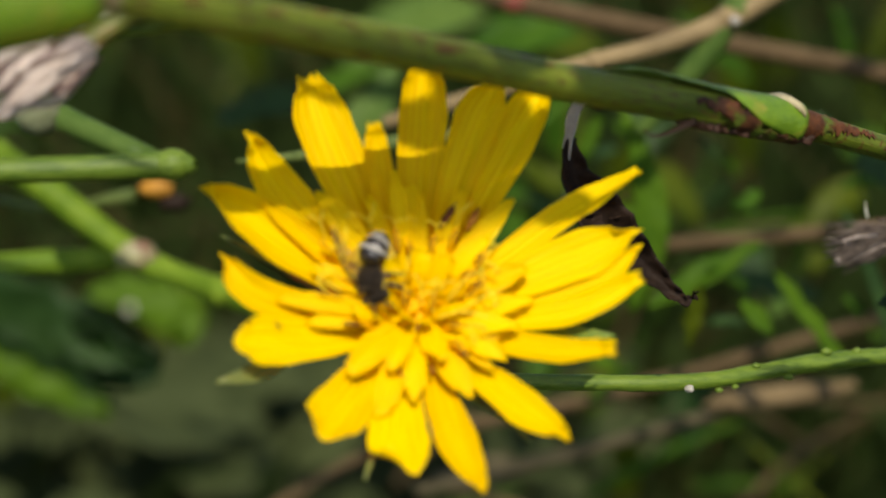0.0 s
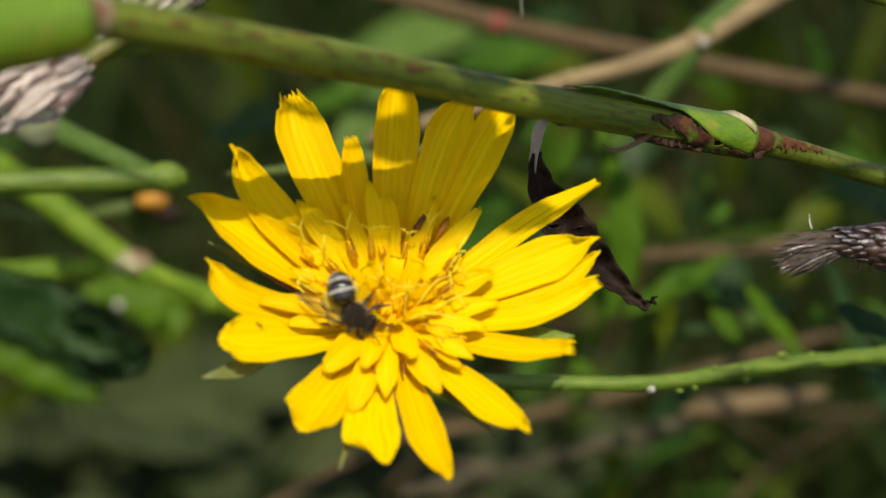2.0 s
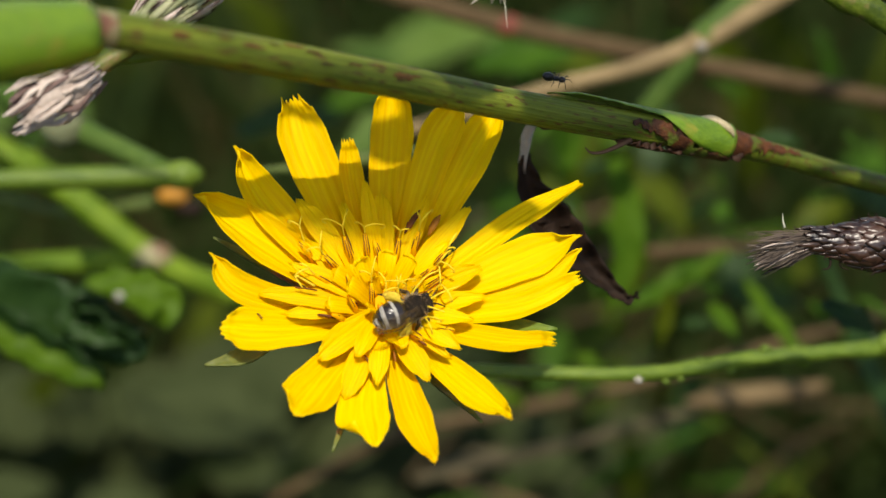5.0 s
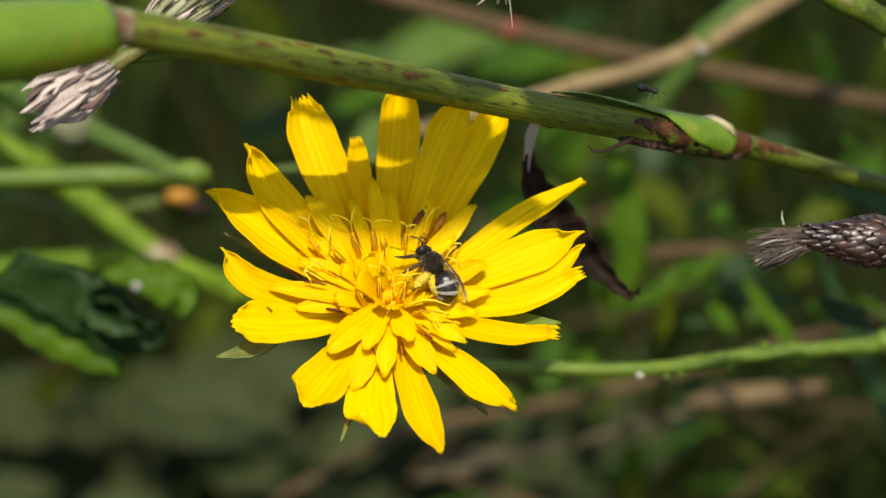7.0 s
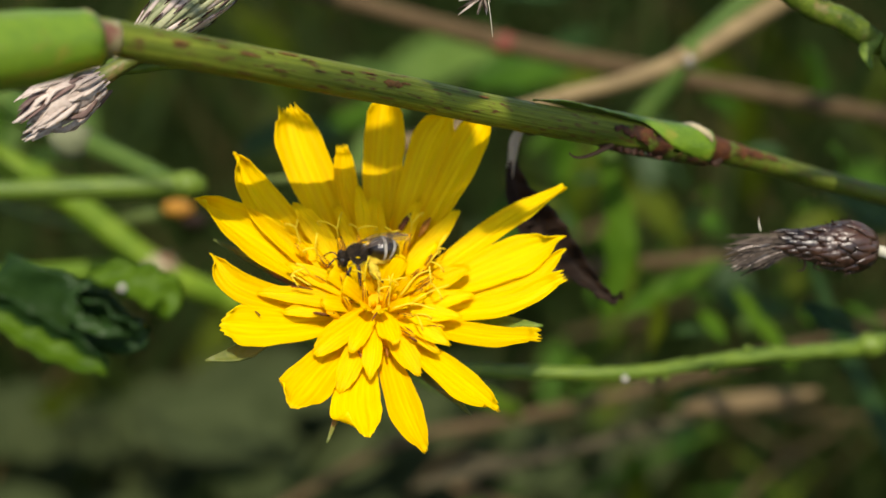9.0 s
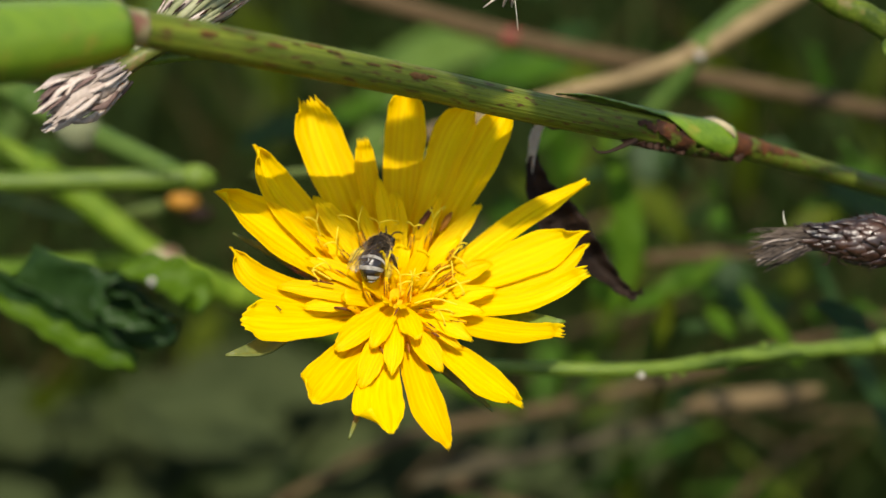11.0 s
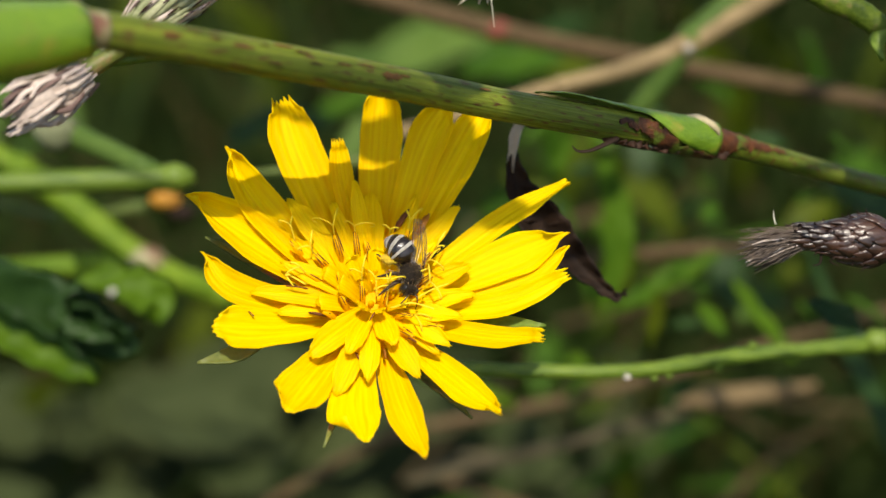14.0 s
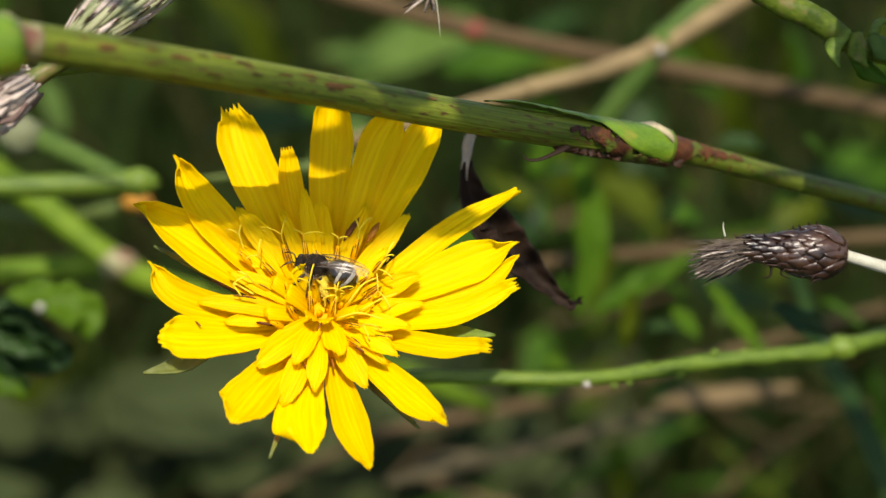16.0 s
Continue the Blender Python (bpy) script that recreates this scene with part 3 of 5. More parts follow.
    line = [inv @ (Vector(p) - FLOWER_AT) for p in ((-6.2, 11.0, -8.8), (-3.0, 16.5, -11.2), (2.0, 20.0, -11.7), (17.8, 22.7, -12.2), (29.3, 26.0, -11.0), (38.2, 28.0, -10.4), (43.3, 30.0, -10.0), (55, 36.0, -7.0), (80, 45.0, 4.0))]
    tube(bm := bmesh.new(), line, [1.3, 0.75, 0.70, 0.74, 0.82, 0.74, 1.0, 0.7, 0.8], 12, 10, 6, 0.04, wob=0.2)
    part("stalk", bm, STALK, f, "pale green flower stalk with small knots")
    ball(bm := bmesh.new(), inv @ (Vector((43.8, 29.5, -9.8)) - FLOWER_AT), (1.5, 1.3, 1.3), rough=0.25)
    part("knot", bm, STALK, f, "swollen stalk knot")
    for x, y, z, r in ((30.6, 25.8, -10.0, 0.34), (24, 24.0, -11.0, 0.28), (27, 24.8, -12.1, 0.3), (20.5, 22.6, -12.9, 0.25), (33.5, 26.6, -10.0, 0.3), (22, 23.2, -12.7, 0.22)):
        part("nub", ball(bmesh.new(), inv @ (Vector((x, y, z)) - FLOWER_AT), (r * 1.5, r, r), seg=10, ring=7, rough=0.3), STALK, f)
    ball(bm := bmesh.new(), inv @ (Vector((17.8, 21.9, -12.7)) - FLOWER_AT), (0.42, 0.36, 0.36), rough=0.2)
    part("speck", bm, BAND, f, "tiny white speck on the stalk")
    return f


flower()


# ---- the thick stem in front ----
def front_stem():
    x0, y0, z0 = -23.3, -21.5, 15.4
    o = Vector((x0, y0, z0))
    s = thing("knotweed", x0 - 0.75, y0 - 0.4, z0 - 0.3, "thick ribbed green stem with rusty spots and a leafy joint", "weed")
    culm = [Vector(p) - o for p in ((-24.0, -22.0, 15.5), (-13.5, -14.0, 14.4), (-3.0, -7.3, 13.0), (5.5, -1.5, 11.75), (14.6, 4.0, 10.6), (23.2, 9.0, 9.7))]
    tube(bm := bmesh.new(), culm, [1.35, 1.32, 1.3, 1.3, 1.35, 1.2], 96, 10, 24, 0.014)
    part("culm", bm, STEM, s)
    tip = [Vector(p) - o for p in ((22.0, 8.3, 9.8), (29.0, 12.5, 8.6), (36.6, 16.0, 6.8), (51, 23, 3.6), (80, 36, -3.4))]
    tube(bm := bmesh.new(), tip, [1.15, 0.98, 0.92, 0.9, 0.9], 30, 8, 9, 0.03)
    part("upper_culm", bm, STEM_BROWN, s, "thinner stem above the joint with brown blotches")
    leaf = [Vector(p) - o for p in ((-24.1, -22.3, 15.2), (-27.4, -24.8, 14.3), (-31.7, -29.0, 13.2), (-40, -36, 11.5), (-52, -45, 9))]
    tube(bm := bmesh.new(), leaf, [2.05, 2.6, 2.8, 2.9, 2.8], 30, 6, 9, 0.012)
    part("leaf_sheath", bm, SHEATH, s, "swollen bright green leaf sheath")
    tube(bm := bmesh.new(), [Vector((0.6, 0.35, 0)), Vector((-0.4, -0.35, -0.03)), Vector((-0.9, -0.72, -0.08)), Vector((-1.3, -1.05, -0.14))], [1.31, 1.42, 1.85, 2.1], 30, 4, wob=0.06)
    part("collar", bm, COLLAR, s, "pale pinkish ring at the joint")
    rnd = random.Random(9)

    def wrap(name, xs, radius, low, high, material, label="", jag=0.0, thick=0.08, cols=14, steps=40):
        """A skin that clasps the stem: edges as angles round it, 0 towards the camera, 90 upwards."""
        marks = [Vector(p) for p in ((5.5, -1.5, 11.75), (14.6, 4.0, 10.6), (23.2, 9.0, 9.7), (29.0, 12.5, 8.6), (36.6, 16.0, 6.8))]
        px = [m.x for m in marks]
        rows = []
        for i in range(steps + 1):
            x = xs[0] + (xs[-1] - xs[0]) * i / steps
            c = Vector((x, float(np.interp(x, px, [m.y for m in marks])), float(np.interp(x, px, [m.z for m in marks])))) - o
            way = Vector((0.86, 0.49, -0.1)).normalized()
            front = (Vector((0, -1, 0)) - way * Vector((0, -1, 0)).dot(way)).normalized()
            top = way.cross(front)
            top = top if top.z > 0 else -top
            r, a0, a1 = (float(np.interp(x, xs, v)) for v in (radius, low, high))
            a0 += jag * (noise.noise(Vector((x * 1.9, 3, 0))) + 0.7 * rnd.uniform(-1, 1))
            a1 += jag * (noise.noise(Vector((x * 1.7, 7, 0))) + 0.7 * rnd.uniform(-1, 1))
            row = []
            for j in range(cols + 1):
                a = radians(a0 + (a1 - a0) * j / cols)
                rr = r + 0.05 * noise.noise(Vector((x * 1.3, a * 2, 1)))
                row.append(c + front * (rr * math.cos(a)) + top * (rr * math.sin(a)))
            rows.append(row)
        return part(name, sheet(bmesh.new(), rows, thick), material, s, label)

    # rust-coloured blisters on the lit stretch: place along the stem, angle round it, half length, half width
    for x, turn, half, wide in ((-17.6, 48, 0.6, 0.12), (-16.2, 30, 0.4, 0.14), (-14.4, 18, 0.7, 0.11), (-13.0, 40, 0.3, 0.10), (-11.6, 52, 0.7, 0.22), (-10.3, 40, 0.5, 0.15), (-9.4, 8, 0.4, 0.10), (-7.4, 22, 0.5, 0.10), (-5.6, 36, 0.3, 0.10),
                                (-3.9, 14, 0.75, 0.38), (-2.9, 22, 0.35, 0.16), (-19.0, 20, 0.6, 0.15), (-12.2, -14, 0.5, 0.09), (3.4, 30, 0.4, 0.09)):
        px, py, pz = ([p[q] for p in ((-24.0, -22.0, 15.5), (-13.5, -14.0, 14.4), (-3.0, -7.3, 13.0), (5.5, -1.5, 11.9), (14.6, 4.0, 10.9))] for q in range(3))
        rows = []
        for i in range(9):
            d = x + half * (i / 4 - 1)
            c = Vector((d, float(np.interp(d, px, py)), float(np.interp(d, px, pz)))) - o
            way = Vector((0.84, 0.53, -0.1)).normalized()
            front = (Vector((0, -1, 0)) - way * Vector((0, -1, 0)).dot(way)).normalized()
            top = way.cross(front)
            top = top if top.z > 0 else -top
            w = wide * max(0.1, 1 - (i / 4 - 1) ** 2) ** 0.6 * rnd.uniform(0.25, 1.05)
            rows.append([c + (front * math.cos(a) + top * math.sin(a)) * (1.335 + 0.03 * (1 - abs(q) / 2)) for q in range(-2, 3) for a in [radians(turn) + w * q / 2 / 1.33]])
        part("rust_spot", sheet(bmesh.new(), rows, 0.06), RUST_SPOT, s)
    wrap("clasping_leaf", (8.3, 10.5, 13.0, 15.5, 17.6, 19.3, 21.5, 24.3), (1.5, 1.9, 1.9, 1.78, 1.70, 1.68, 1.66, 1.6), (80, 70, 63, 54, 40, -2, -40, -60), (104, 120, 125, 125, 125, 125, 125, 125), SHEATH, "fresh green clasping leaf base", 4)
    wrap("brown_patch", (14.8, 16.0, 17.6, 19.0, 20.6, 22.5, 24.4), (1.42, 1.46, 1.52, 1.64, 1.72, 1.72, 1.66), (6, -4, -22, -62, -104, -112, -110), (12, 22, 28, 2, -36, -46, -58), RUST, "rusty brown torn patch on the sheath", 12)
    # Torn brown skin below; the underside's shade is put into its near-black tone.
    wrap("lower_skin", (15.5, 17.0, 20.0, 23.0, 25.5), (1.55, 1.66, 1.72, 1.66, 1.3), (-125, -130, -130, -130, -125), (-62, -66, -72, -72, -66), PAPER, "torn brown underside of the sheath, painted near black for shade", 10)
    wrap("rusty_band", (24.2, 25.2, 26.4, 28.0, 29.6, 31.0), (1.3, 1.17, 1.10, 1.06, 1.03, 1.0), (-150, -120, -20, 0, 14, 20), (150, 110, 74, 52, 40, 28), RUST, "rust brown ring above the joint", 22)
    tube(bm := bmesh.new(), [Vector(p) - o for p in ((22.0, 7.9, 11.45), (23.0, 8.0, 11.35), (23.9, 7.9, 10.9), (24.6, 7.8, 10.3), (24.8, 7.9, 9.8))], [0.16, 0.36, 0.38, 0.30, 0.1], 10, 4, flat=0.7, wob=0.2)
    part("rim", bm, CREAM, s, "cream torn rim of the sheath")
    for k in range(16):
        t = k / 15
        p = Vector((14.6, 3.6, 9.25)).lerp(Vector((25.4, 9.6, 8.1)), t) + Vector((0, 0, rnd.uniform(-0.1, 0.25))) - o
        d = Vector((rnd.uniform(-0.9, 0.7), rnd.uniform(-0.2, 0.1), rnd.uniform(-0.7, 0.1)))
        blade(bm := bmesh.new(), [p - d * 0.6, p + Vector((0, -0.1, 0)), p + d * 0.7], [0.3, 0.6 * rnd.uniform(0.5, 1.2), 0.1], (0, -1, 0.2), 0.4, 0.08, 3, 4, 0.12)
        part("torn_scale", bm, PAPER, s)
    for q in (((9.6, 2.0, 10.4), (11.0, 2.6, 10.2), (12.6, 3.3, 9.7)), ((7.4, 0.8, 10.9), (8.0, 1.3, 10.3), (9.6, 2.4, 10.3))):
        blade(bm := bmesh.new(), [Vector(p) - o for p in q], [0.1, 0.32, 0.15], (0, -1, 0.2), 0.4, 0.08, 3, 4, 0.1)
        part("torn_scale", bm, PAPER, s)
    curl = [Vector(p) - o for p in ((15.4, 3.0, 9.3), (14.2, 2.2, 8.7), (13.0, 1.8, 8.2), (12.0, 1.8, 8.15), (11.5, 1.9, 8.6))]
    tube(bm := bmesh.new(), curl, [0.28, 0.25, 0.2, 0.16, 0.06], 6, 4, flat=0.5)
    part("curled_bristle", bm, DEAD, s, "dark curled papery bristle")
    return s


front_stem()


def dead_leaf():
    o = Vector((6.8, 8.0, 11.1))
    d = thing("dead_leaf", *o, "shrivelled blackish dead leaf hanging from the stem", "leaf")
    P = lambda *q: [Vector(p) - o for p in q]
    blade(bm := bmesh.new(), P((8.6, 5.4, 11.2), (6.9, 8.0, 10.6), (6.3, 9.2, 8.6), (6.1, 10.0, 6.4)), [0.35, 0.45, 0.40, 0.2], (0, -1, 0.1), 0.5, 0.12, 5, 6, 0.1, 30)
    part("base", bm, DEAD_PALE, d, "pale dried leaf base")
    blade(bm := bmesh.new(), P((6.3, 9.6, 8.0), (6.6, 10.2, 5.4), (8.0, 10.8, 2.9), (9.6, 11.2, 0.9), (11.8, 11.5, -1.2), (14.0, 11.5, -3.4), (15.4, 11.3, -4.5), (16.2, 11.2, -4.3), (16.3, 11.2, -3.9)),
          [0.4, 1.1, 1.8, 1.9, 1.2, 0.62, 0.40, 0.16, 0.05], (0.2, -1, 0.2), 0.8, 0.15, 6, 10, 0.34, 35)
    part("shrivelled_blade", bm, DEAD, d)
    blade(bm := bmesh.new(), P((8.0, 6.2, 11.0), (9.4, 6.6, 10.3), (11.0, 6.4, 10.4)), [0.25, 0.3, 0.08], (0, -1, 0), 0.4, 0.1, 4, 4, 0.1)
    part("shred", bm, PAPER, d)
    for q, dx, dz in ((Vector((8.2, 10.6, 2.6)), -1.5, -0.5), (Vector((9.0, 10.8, 1.6)), -1.3, -0.9), (Vector((9.6, 11.0, 2.2)), 1.1, 0.5)):
        blade(bm := bmesh.new(), [q - o, q - o + Vector((dx * 0.5, -0.3, dz * 0.3)), q - o + Vector((dx, -0.2, dz))], [0.5, 0.45, 0.08], (0, -1, 0.2), 0.7, 0.1, 4, 5, 0.15)
        part("shred", bm, DEAD, d)


dead_leaf()


# ---- the brown seed head on its pale stalk ----
def seed_head():
    o = Vector((33.5, 3.0, 0.5))
    s = thing("dry_knapweed", *o, "dry brown scaly seed head with a frayed grey tuft", "dry flower")
    axis = Vector((-1, -0.08, 0.07)).normalized()
    side = axis.cross(Vector((0, 0, 1))).normalized()
    up = side.cross(axis)
    marks, sizes = (0, 0.1, 0.28, 0.5, 0.7, 0.85, 1.01), (1.5, 2.1, 2.3, 1.8, 1.2, 0.9, 0.75)
    prof = lambda t: float(np.interp(t, marks, sizes))
    base = -axis * 4.0
    tube(bm := bmesh.new(), [base + axis * (7.6 * t) for t in (0, 0.15, 0.3, 0.5, 0.7, 0.85, 1)], [max(0.4, prof(t) * 0.86) for t in (0, 0.15, 0.3, 0.5, 0.7, 0.85, 1)], 18, 3)
    part("core", bm, SCALE, s)
    rnd = random.Random(2)
    for r in range(11):
        t = 0.03 + r * 0.085
        n = 10 if r < 6 else 7
        for k in range(n):
            a = 2 * math.pi * (k + 0.5 * (r % 2)) / n + rnd.uniform(-0.06, 0.06)
            o2 = side * math.cos(a) + up * math.sin(a)
            r1, r2 = prof(t), prof(min(1, t + 0.29))
            p0, p1 = base + axis * (7.6 * t) + o2 * (r1 * 0.93), base + axis * (7.6 * (t + 0.29)) + o2 * (r2 + 0.22)
            p1 += axis * rnd.uniform(-0.25, 0.35) + o2 * rnd.uniform(-0.05, 0.22)
            pm = (p0 + p1) / 2 + o2 * rnd.uniform(0.14, 0.3)
            w = (0.52 * (r1 / 2.0) + 0.12) * rnd.uniform(0.85, 1.15)
            blade(bm := bmesh.new(), [p0, pm, p1], [w * 0.7, w, 0.06], o2, -0.35, 0.10, 3, 4)
            part("scale", bm, SCALE, s)
            if (r + k) % 2:
                tube(bm := bmesh.new(), [p1 - axis * 0.1, p1 + o2 * 0.16 + axis * 0.06, p1 + o2 * 0.3], [0.08, 0.06, 0.03], 5, 2)
                part("spine", bm, DEAD, s)
    down = bmesh.new()
    for k in range(520):
        a = rnd.uniform(0, 2 * math.pi)
        q = rnd.uniform(0.05, 1.0)
        p0 = base + axis * rnd.uniform(6.3, 7.5) + (side * math.cos(a) + up * math.sin(a)) * q * 0.75
        fan = Vector((-1, rnd.uniform(-0.25, 0.25), rnd.uniform(-0.42, 0.10)))
        length = rnd.uniform(2.6, 6.3) * (1 - 0.4 * abs(fan.z))
        p2 = p0 + fan * length + Vector((0, 0, rnd.uniform(-0.8, 0.1)))
        kink = Vector((0, rnd.uniform(-0.25, 0.25), rnd.uniform(-0.1, 0.4)))
        mid, far = p0.lerp(p2, 0.5) + kink, p0.lerp(p2, 0.8) + kink * 0.5 + Vector((0, 0, rnd.uniform(-0.12, 0.12)))
        if k >= 180:
            tube(down, [p0, mid, far, p2], [0.045, 0.04, 0.03, 0.012], 4, 2)
            continue
        if k % 2:
            blade(bm := bmesh.new(), [p0, mid, far, p2], [0.06, 0.17 if k % 4 == 1 else 0.08, 0.13 if k % 4 == 1 else 0.06, 0.02], (0, -1, rnd.uniform(-0.4, 0.8)), 0.3, 0.02, 2, 3)
        else:
            tube(bm := bmesh.new(), [p0, mid, far, p2], [0.055, 0.05, 0.035, 0.015], 4, 2)
        part("tuft_bristle", bm, (TUFT, TUFT, TUFT, SCALE, TUFT, TUFT, HUSK)[k % 7], s)
    part("tuft_down", down, TUFT, s, "fine silky grey down of the tuft")
    tube(bm := bmesh.new(), [base + axis * 6.2 - up * 1.0, base + axis * 6.0 - up * 1.8, base + axis * 6.2 - up * 2.3, base + axis * 6.7 - up * 2.4], [0.12, 0.12, 0.1, 0.05], 5, 3)
    part("hook", bm, DEAD, s)
    tube(bm := bmesh.new(), [base + axis * 5.0 - up * 1.4, base + axis * 5.2 - up * 2.0, base + axis * 4.4 - up * 2.3], [0.10, 0.09, 0.05], 5, 3)
    part("hook", bm, DEAD, s)
    tube(bm := bmesh.new(), [base + axis * 10.1 + up * 0.8, base + axis * 10.3 + up * 1.4, base + axis * 10.35 + up * 2.0], [0.1, 0.07, 0.02], 5, 2)
    part("awn", bm, WHITE_STALK, s)
    tube(bm := bmesh.new(), [base + axis * 0.2, Vector((45.4, 5, -2.4)) - o, Vector((57, 10, -8)) - o, Vector((75, 30, -30)) - o], [0.5, 0.55, 0.6, 0.7], 10, 6)
    part("stalk", bm, WHITE_STALK, s, "pale downy stalk")
    return s


knapweed = seed_head()


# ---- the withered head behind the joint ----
# stalk line pushed back along rays from the camera's place, so the thick stem hides it in view
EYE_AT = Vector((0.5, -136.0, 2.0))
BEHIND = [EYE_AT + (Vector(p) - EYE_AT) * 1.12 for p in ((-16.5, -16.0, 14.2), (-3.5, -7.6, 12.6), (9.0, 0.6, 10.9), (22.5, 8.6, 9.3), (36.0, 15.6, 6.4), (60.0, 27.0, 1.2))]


def withered_head():
    o = Vector((-26.0, -6.0, 14.9))
    s = thing("withered_flower", *o, "withered flower head with dry cream florets on a green neck", "dry flower")
    axis = Vector((-0.80, -0.25, -0.54)).normalized()
    side = axis.cross(Vector((0, 1, 0))).normalized()
    up = side.cross(axis)
    rnd = random.Random(5)
    tube(bm := bmesh.new(), [-axis * 3, -axis * 1, axis * 1, axis * 3.2, axis * 6.0], [0.6, 0.62, 0.66, 0.9, 1.4], 16, 4, 8, 0.08)
    part("neck", bm, BRACT, s, "pale green ribbed neck")
    tube(bm := bmesh.new(), [axis * 2, axis * 3.5, axis * 5.5, axis * 7.5, axis * 8.6], [0.7, 1.5, 1.75, 1.35, 0.5], 14, 4, wob=0.3)
    part("core", bm, HUSK, s)
    for k in range(150):
        a = rnd.uniform(0, 2 * math.pi)
        o2 = side * math.cos(a) + up * math.sin(a)
        r, at = rnd.uniform(0.35, 1.0), rnd.uniform(1.6, 6.6)
        length = min(rnd.uniform(2.6, 4.6), 9.4 - at)
        swell = 2.2 * math.sin(math.pi * min(1.0, 0.10 + at / 9.5))
        p0 = axis * at + o2 * r * swell * 0.8
        p1 = axis * (at + length * 0.45) + o2 * (r * swell + 0.12)
        p2 = axis * (at + length) + o2 * r * swell * rnd.uniform(0.65, 1.15) + Vector((rnd.uniform(-0.5, 0.5), rnd.uniform(-0.3, 0.3), rnd.uniform(-0.5, 0.5)))
        tube(bm := bmesh.new(), [p0, p1, p1.lerp(p2, 0.55), p2], [0.12, rnd.uniform(0.19, 0.30), 0.20, 0.05], 7, 3, flat=0.55, wob=0.3)
        part("dry_floret", bm, HUSK_DARK if k % 4 == 0 else HUSK, s)
    # Stalk follows BEHIND, which is fitted to the camera's view.
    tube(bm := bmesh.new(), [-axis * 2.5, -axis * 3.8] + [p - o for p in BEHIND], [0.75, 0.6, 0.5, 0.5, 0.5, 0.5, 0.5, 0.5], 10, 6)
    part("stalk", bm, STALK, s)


def striped_bud():
    """A spent bud with overlapping pale bracts, each with a dark purple tip."""
    o = Vector((-25.6, -4.6, 16.2))
    s = thing("withered_flower", *o, "spent flower cup of pale green bracts with dark tips", "dry flower")
    axis = Vector((0.74, 0.12, 0.64)).normalized()
    side = axis.cross(Vector((0, 1, 0))).normalized()
    up = side.cross(axis)
    rnd = random.Random(15)
    marks, sizes = (-1.5, 0, 3, 6, 9, 12.5), (0.6, 0.9, 1.9, 2.35, 2.35, 1.6)
    prof = lambda d: float(np.interp(d, marks, sizes))
    tube(bm := bmesh.new(), [axis * d for d in marks], [prof(d) * 0.92 for d in marks], 18, 4)
    part("cup", bm, HUSK_GREEN, s)
    for row in range(6):
        for k in range(13):
            a = 2 * math.pi * (k + 0.5 * (row % 2) + rnd.uniform(-0.15, 0.15)) / 13
            o2 = side * math.cos(a) + up * math.sin(a)
            d0 = -0.6 + row * 1.9 + rnd.uniform(-0.3, 0.3)
            d1 = d0 + rnd.uniform(3.4, 4.6)
            P = lambda d, lift: axis * d + o2 * (prof(d) + lift)
            w = rnd.uniform(0.22, 0.32)
            bract = part("bract", blade(bmesh.new(), [P(d0, -0.05), P((d0 + d1) / 2, 0.06), P(d1 - 0.3, 0.10)], [w, w, w * 0.55], o2, -0.4, 0.12, 3, 4), HUSK_GREEN if (k + row) % 3 else HUSK, s)
            part("tip", blade(bmesh.new(), [P(d1 - 0.9, 0.12), P(d1 - 0.3, 0.16), P(d1 + rnd.uniform(0.1, 0.6), 0.14)], [w * 0.15, w * 0.42, 0.04], o2, -0.4, 0.10, 3, 4), HUSK_DARK if k % 2 else PAPER, bract)
    for k in range(40):
        a = rnd.uniform(0, 2 * math.pi)
        o2 = (side * math.cos(a) + up * math.sin(a)) * rnd.uniform(0.3, 1.0)
        p = axis * rnd.uniform(11, 12) + o2 * 1.5
        part("dry_floret", tube(bmesh.new(), [p, p + axis * 1.6 + o2 * 0.3, p + axis * rnd.uniform(2.5, 4.5) + o2 * 0.9], [0.2, 0.22, 0.05], 6, 3, flat=0.6), HUSK_DARK if k % 3 == 0 else HUSK, s)
    # This stalk too is laid where the stem covers it from the camera.
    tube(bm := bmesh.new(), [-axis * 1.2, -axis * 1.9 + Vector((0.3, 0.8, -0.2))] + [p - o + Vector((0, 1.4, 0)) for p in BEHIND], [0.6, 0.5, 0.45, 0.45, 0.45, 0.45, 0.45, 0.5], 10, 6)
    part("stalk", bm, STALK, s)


striped_bud()
withered_head()


# ---- blurred plants around ----
def stalk_thing(name, label, category, pts, radii, material, group="", extra=()):
    o = Vector(pts[0])
    s = thing(name, *o, label, category, group)
    tube(bm := bmesh.new(), [Vector(p) - o for p in pts], radii, 10, 5, wob=0.06)
    part("stem", bm, material, s)
    for k in range(1, len(pts) - 1, 2):
        a, b, c = (Vector(p) - o for p in pts[k - 1:k + 2])
        way = (c - a).normalized()
        tube(bm := bmesh.new(), [b - way * radii[k] * 0.9, b, b + way * radii[k] * 0.9], [radii[k] * 0.98, radii[k] * 1.2, radii[k] * 0.98], 10, 3)
        part("ring_joint", bm, material, s)
    for nm, mat_, at, size in extra:
        part(nm, ball(bmesh.new(), Vector(at) - o, size, rough=0.2), mat_, s)
    return s


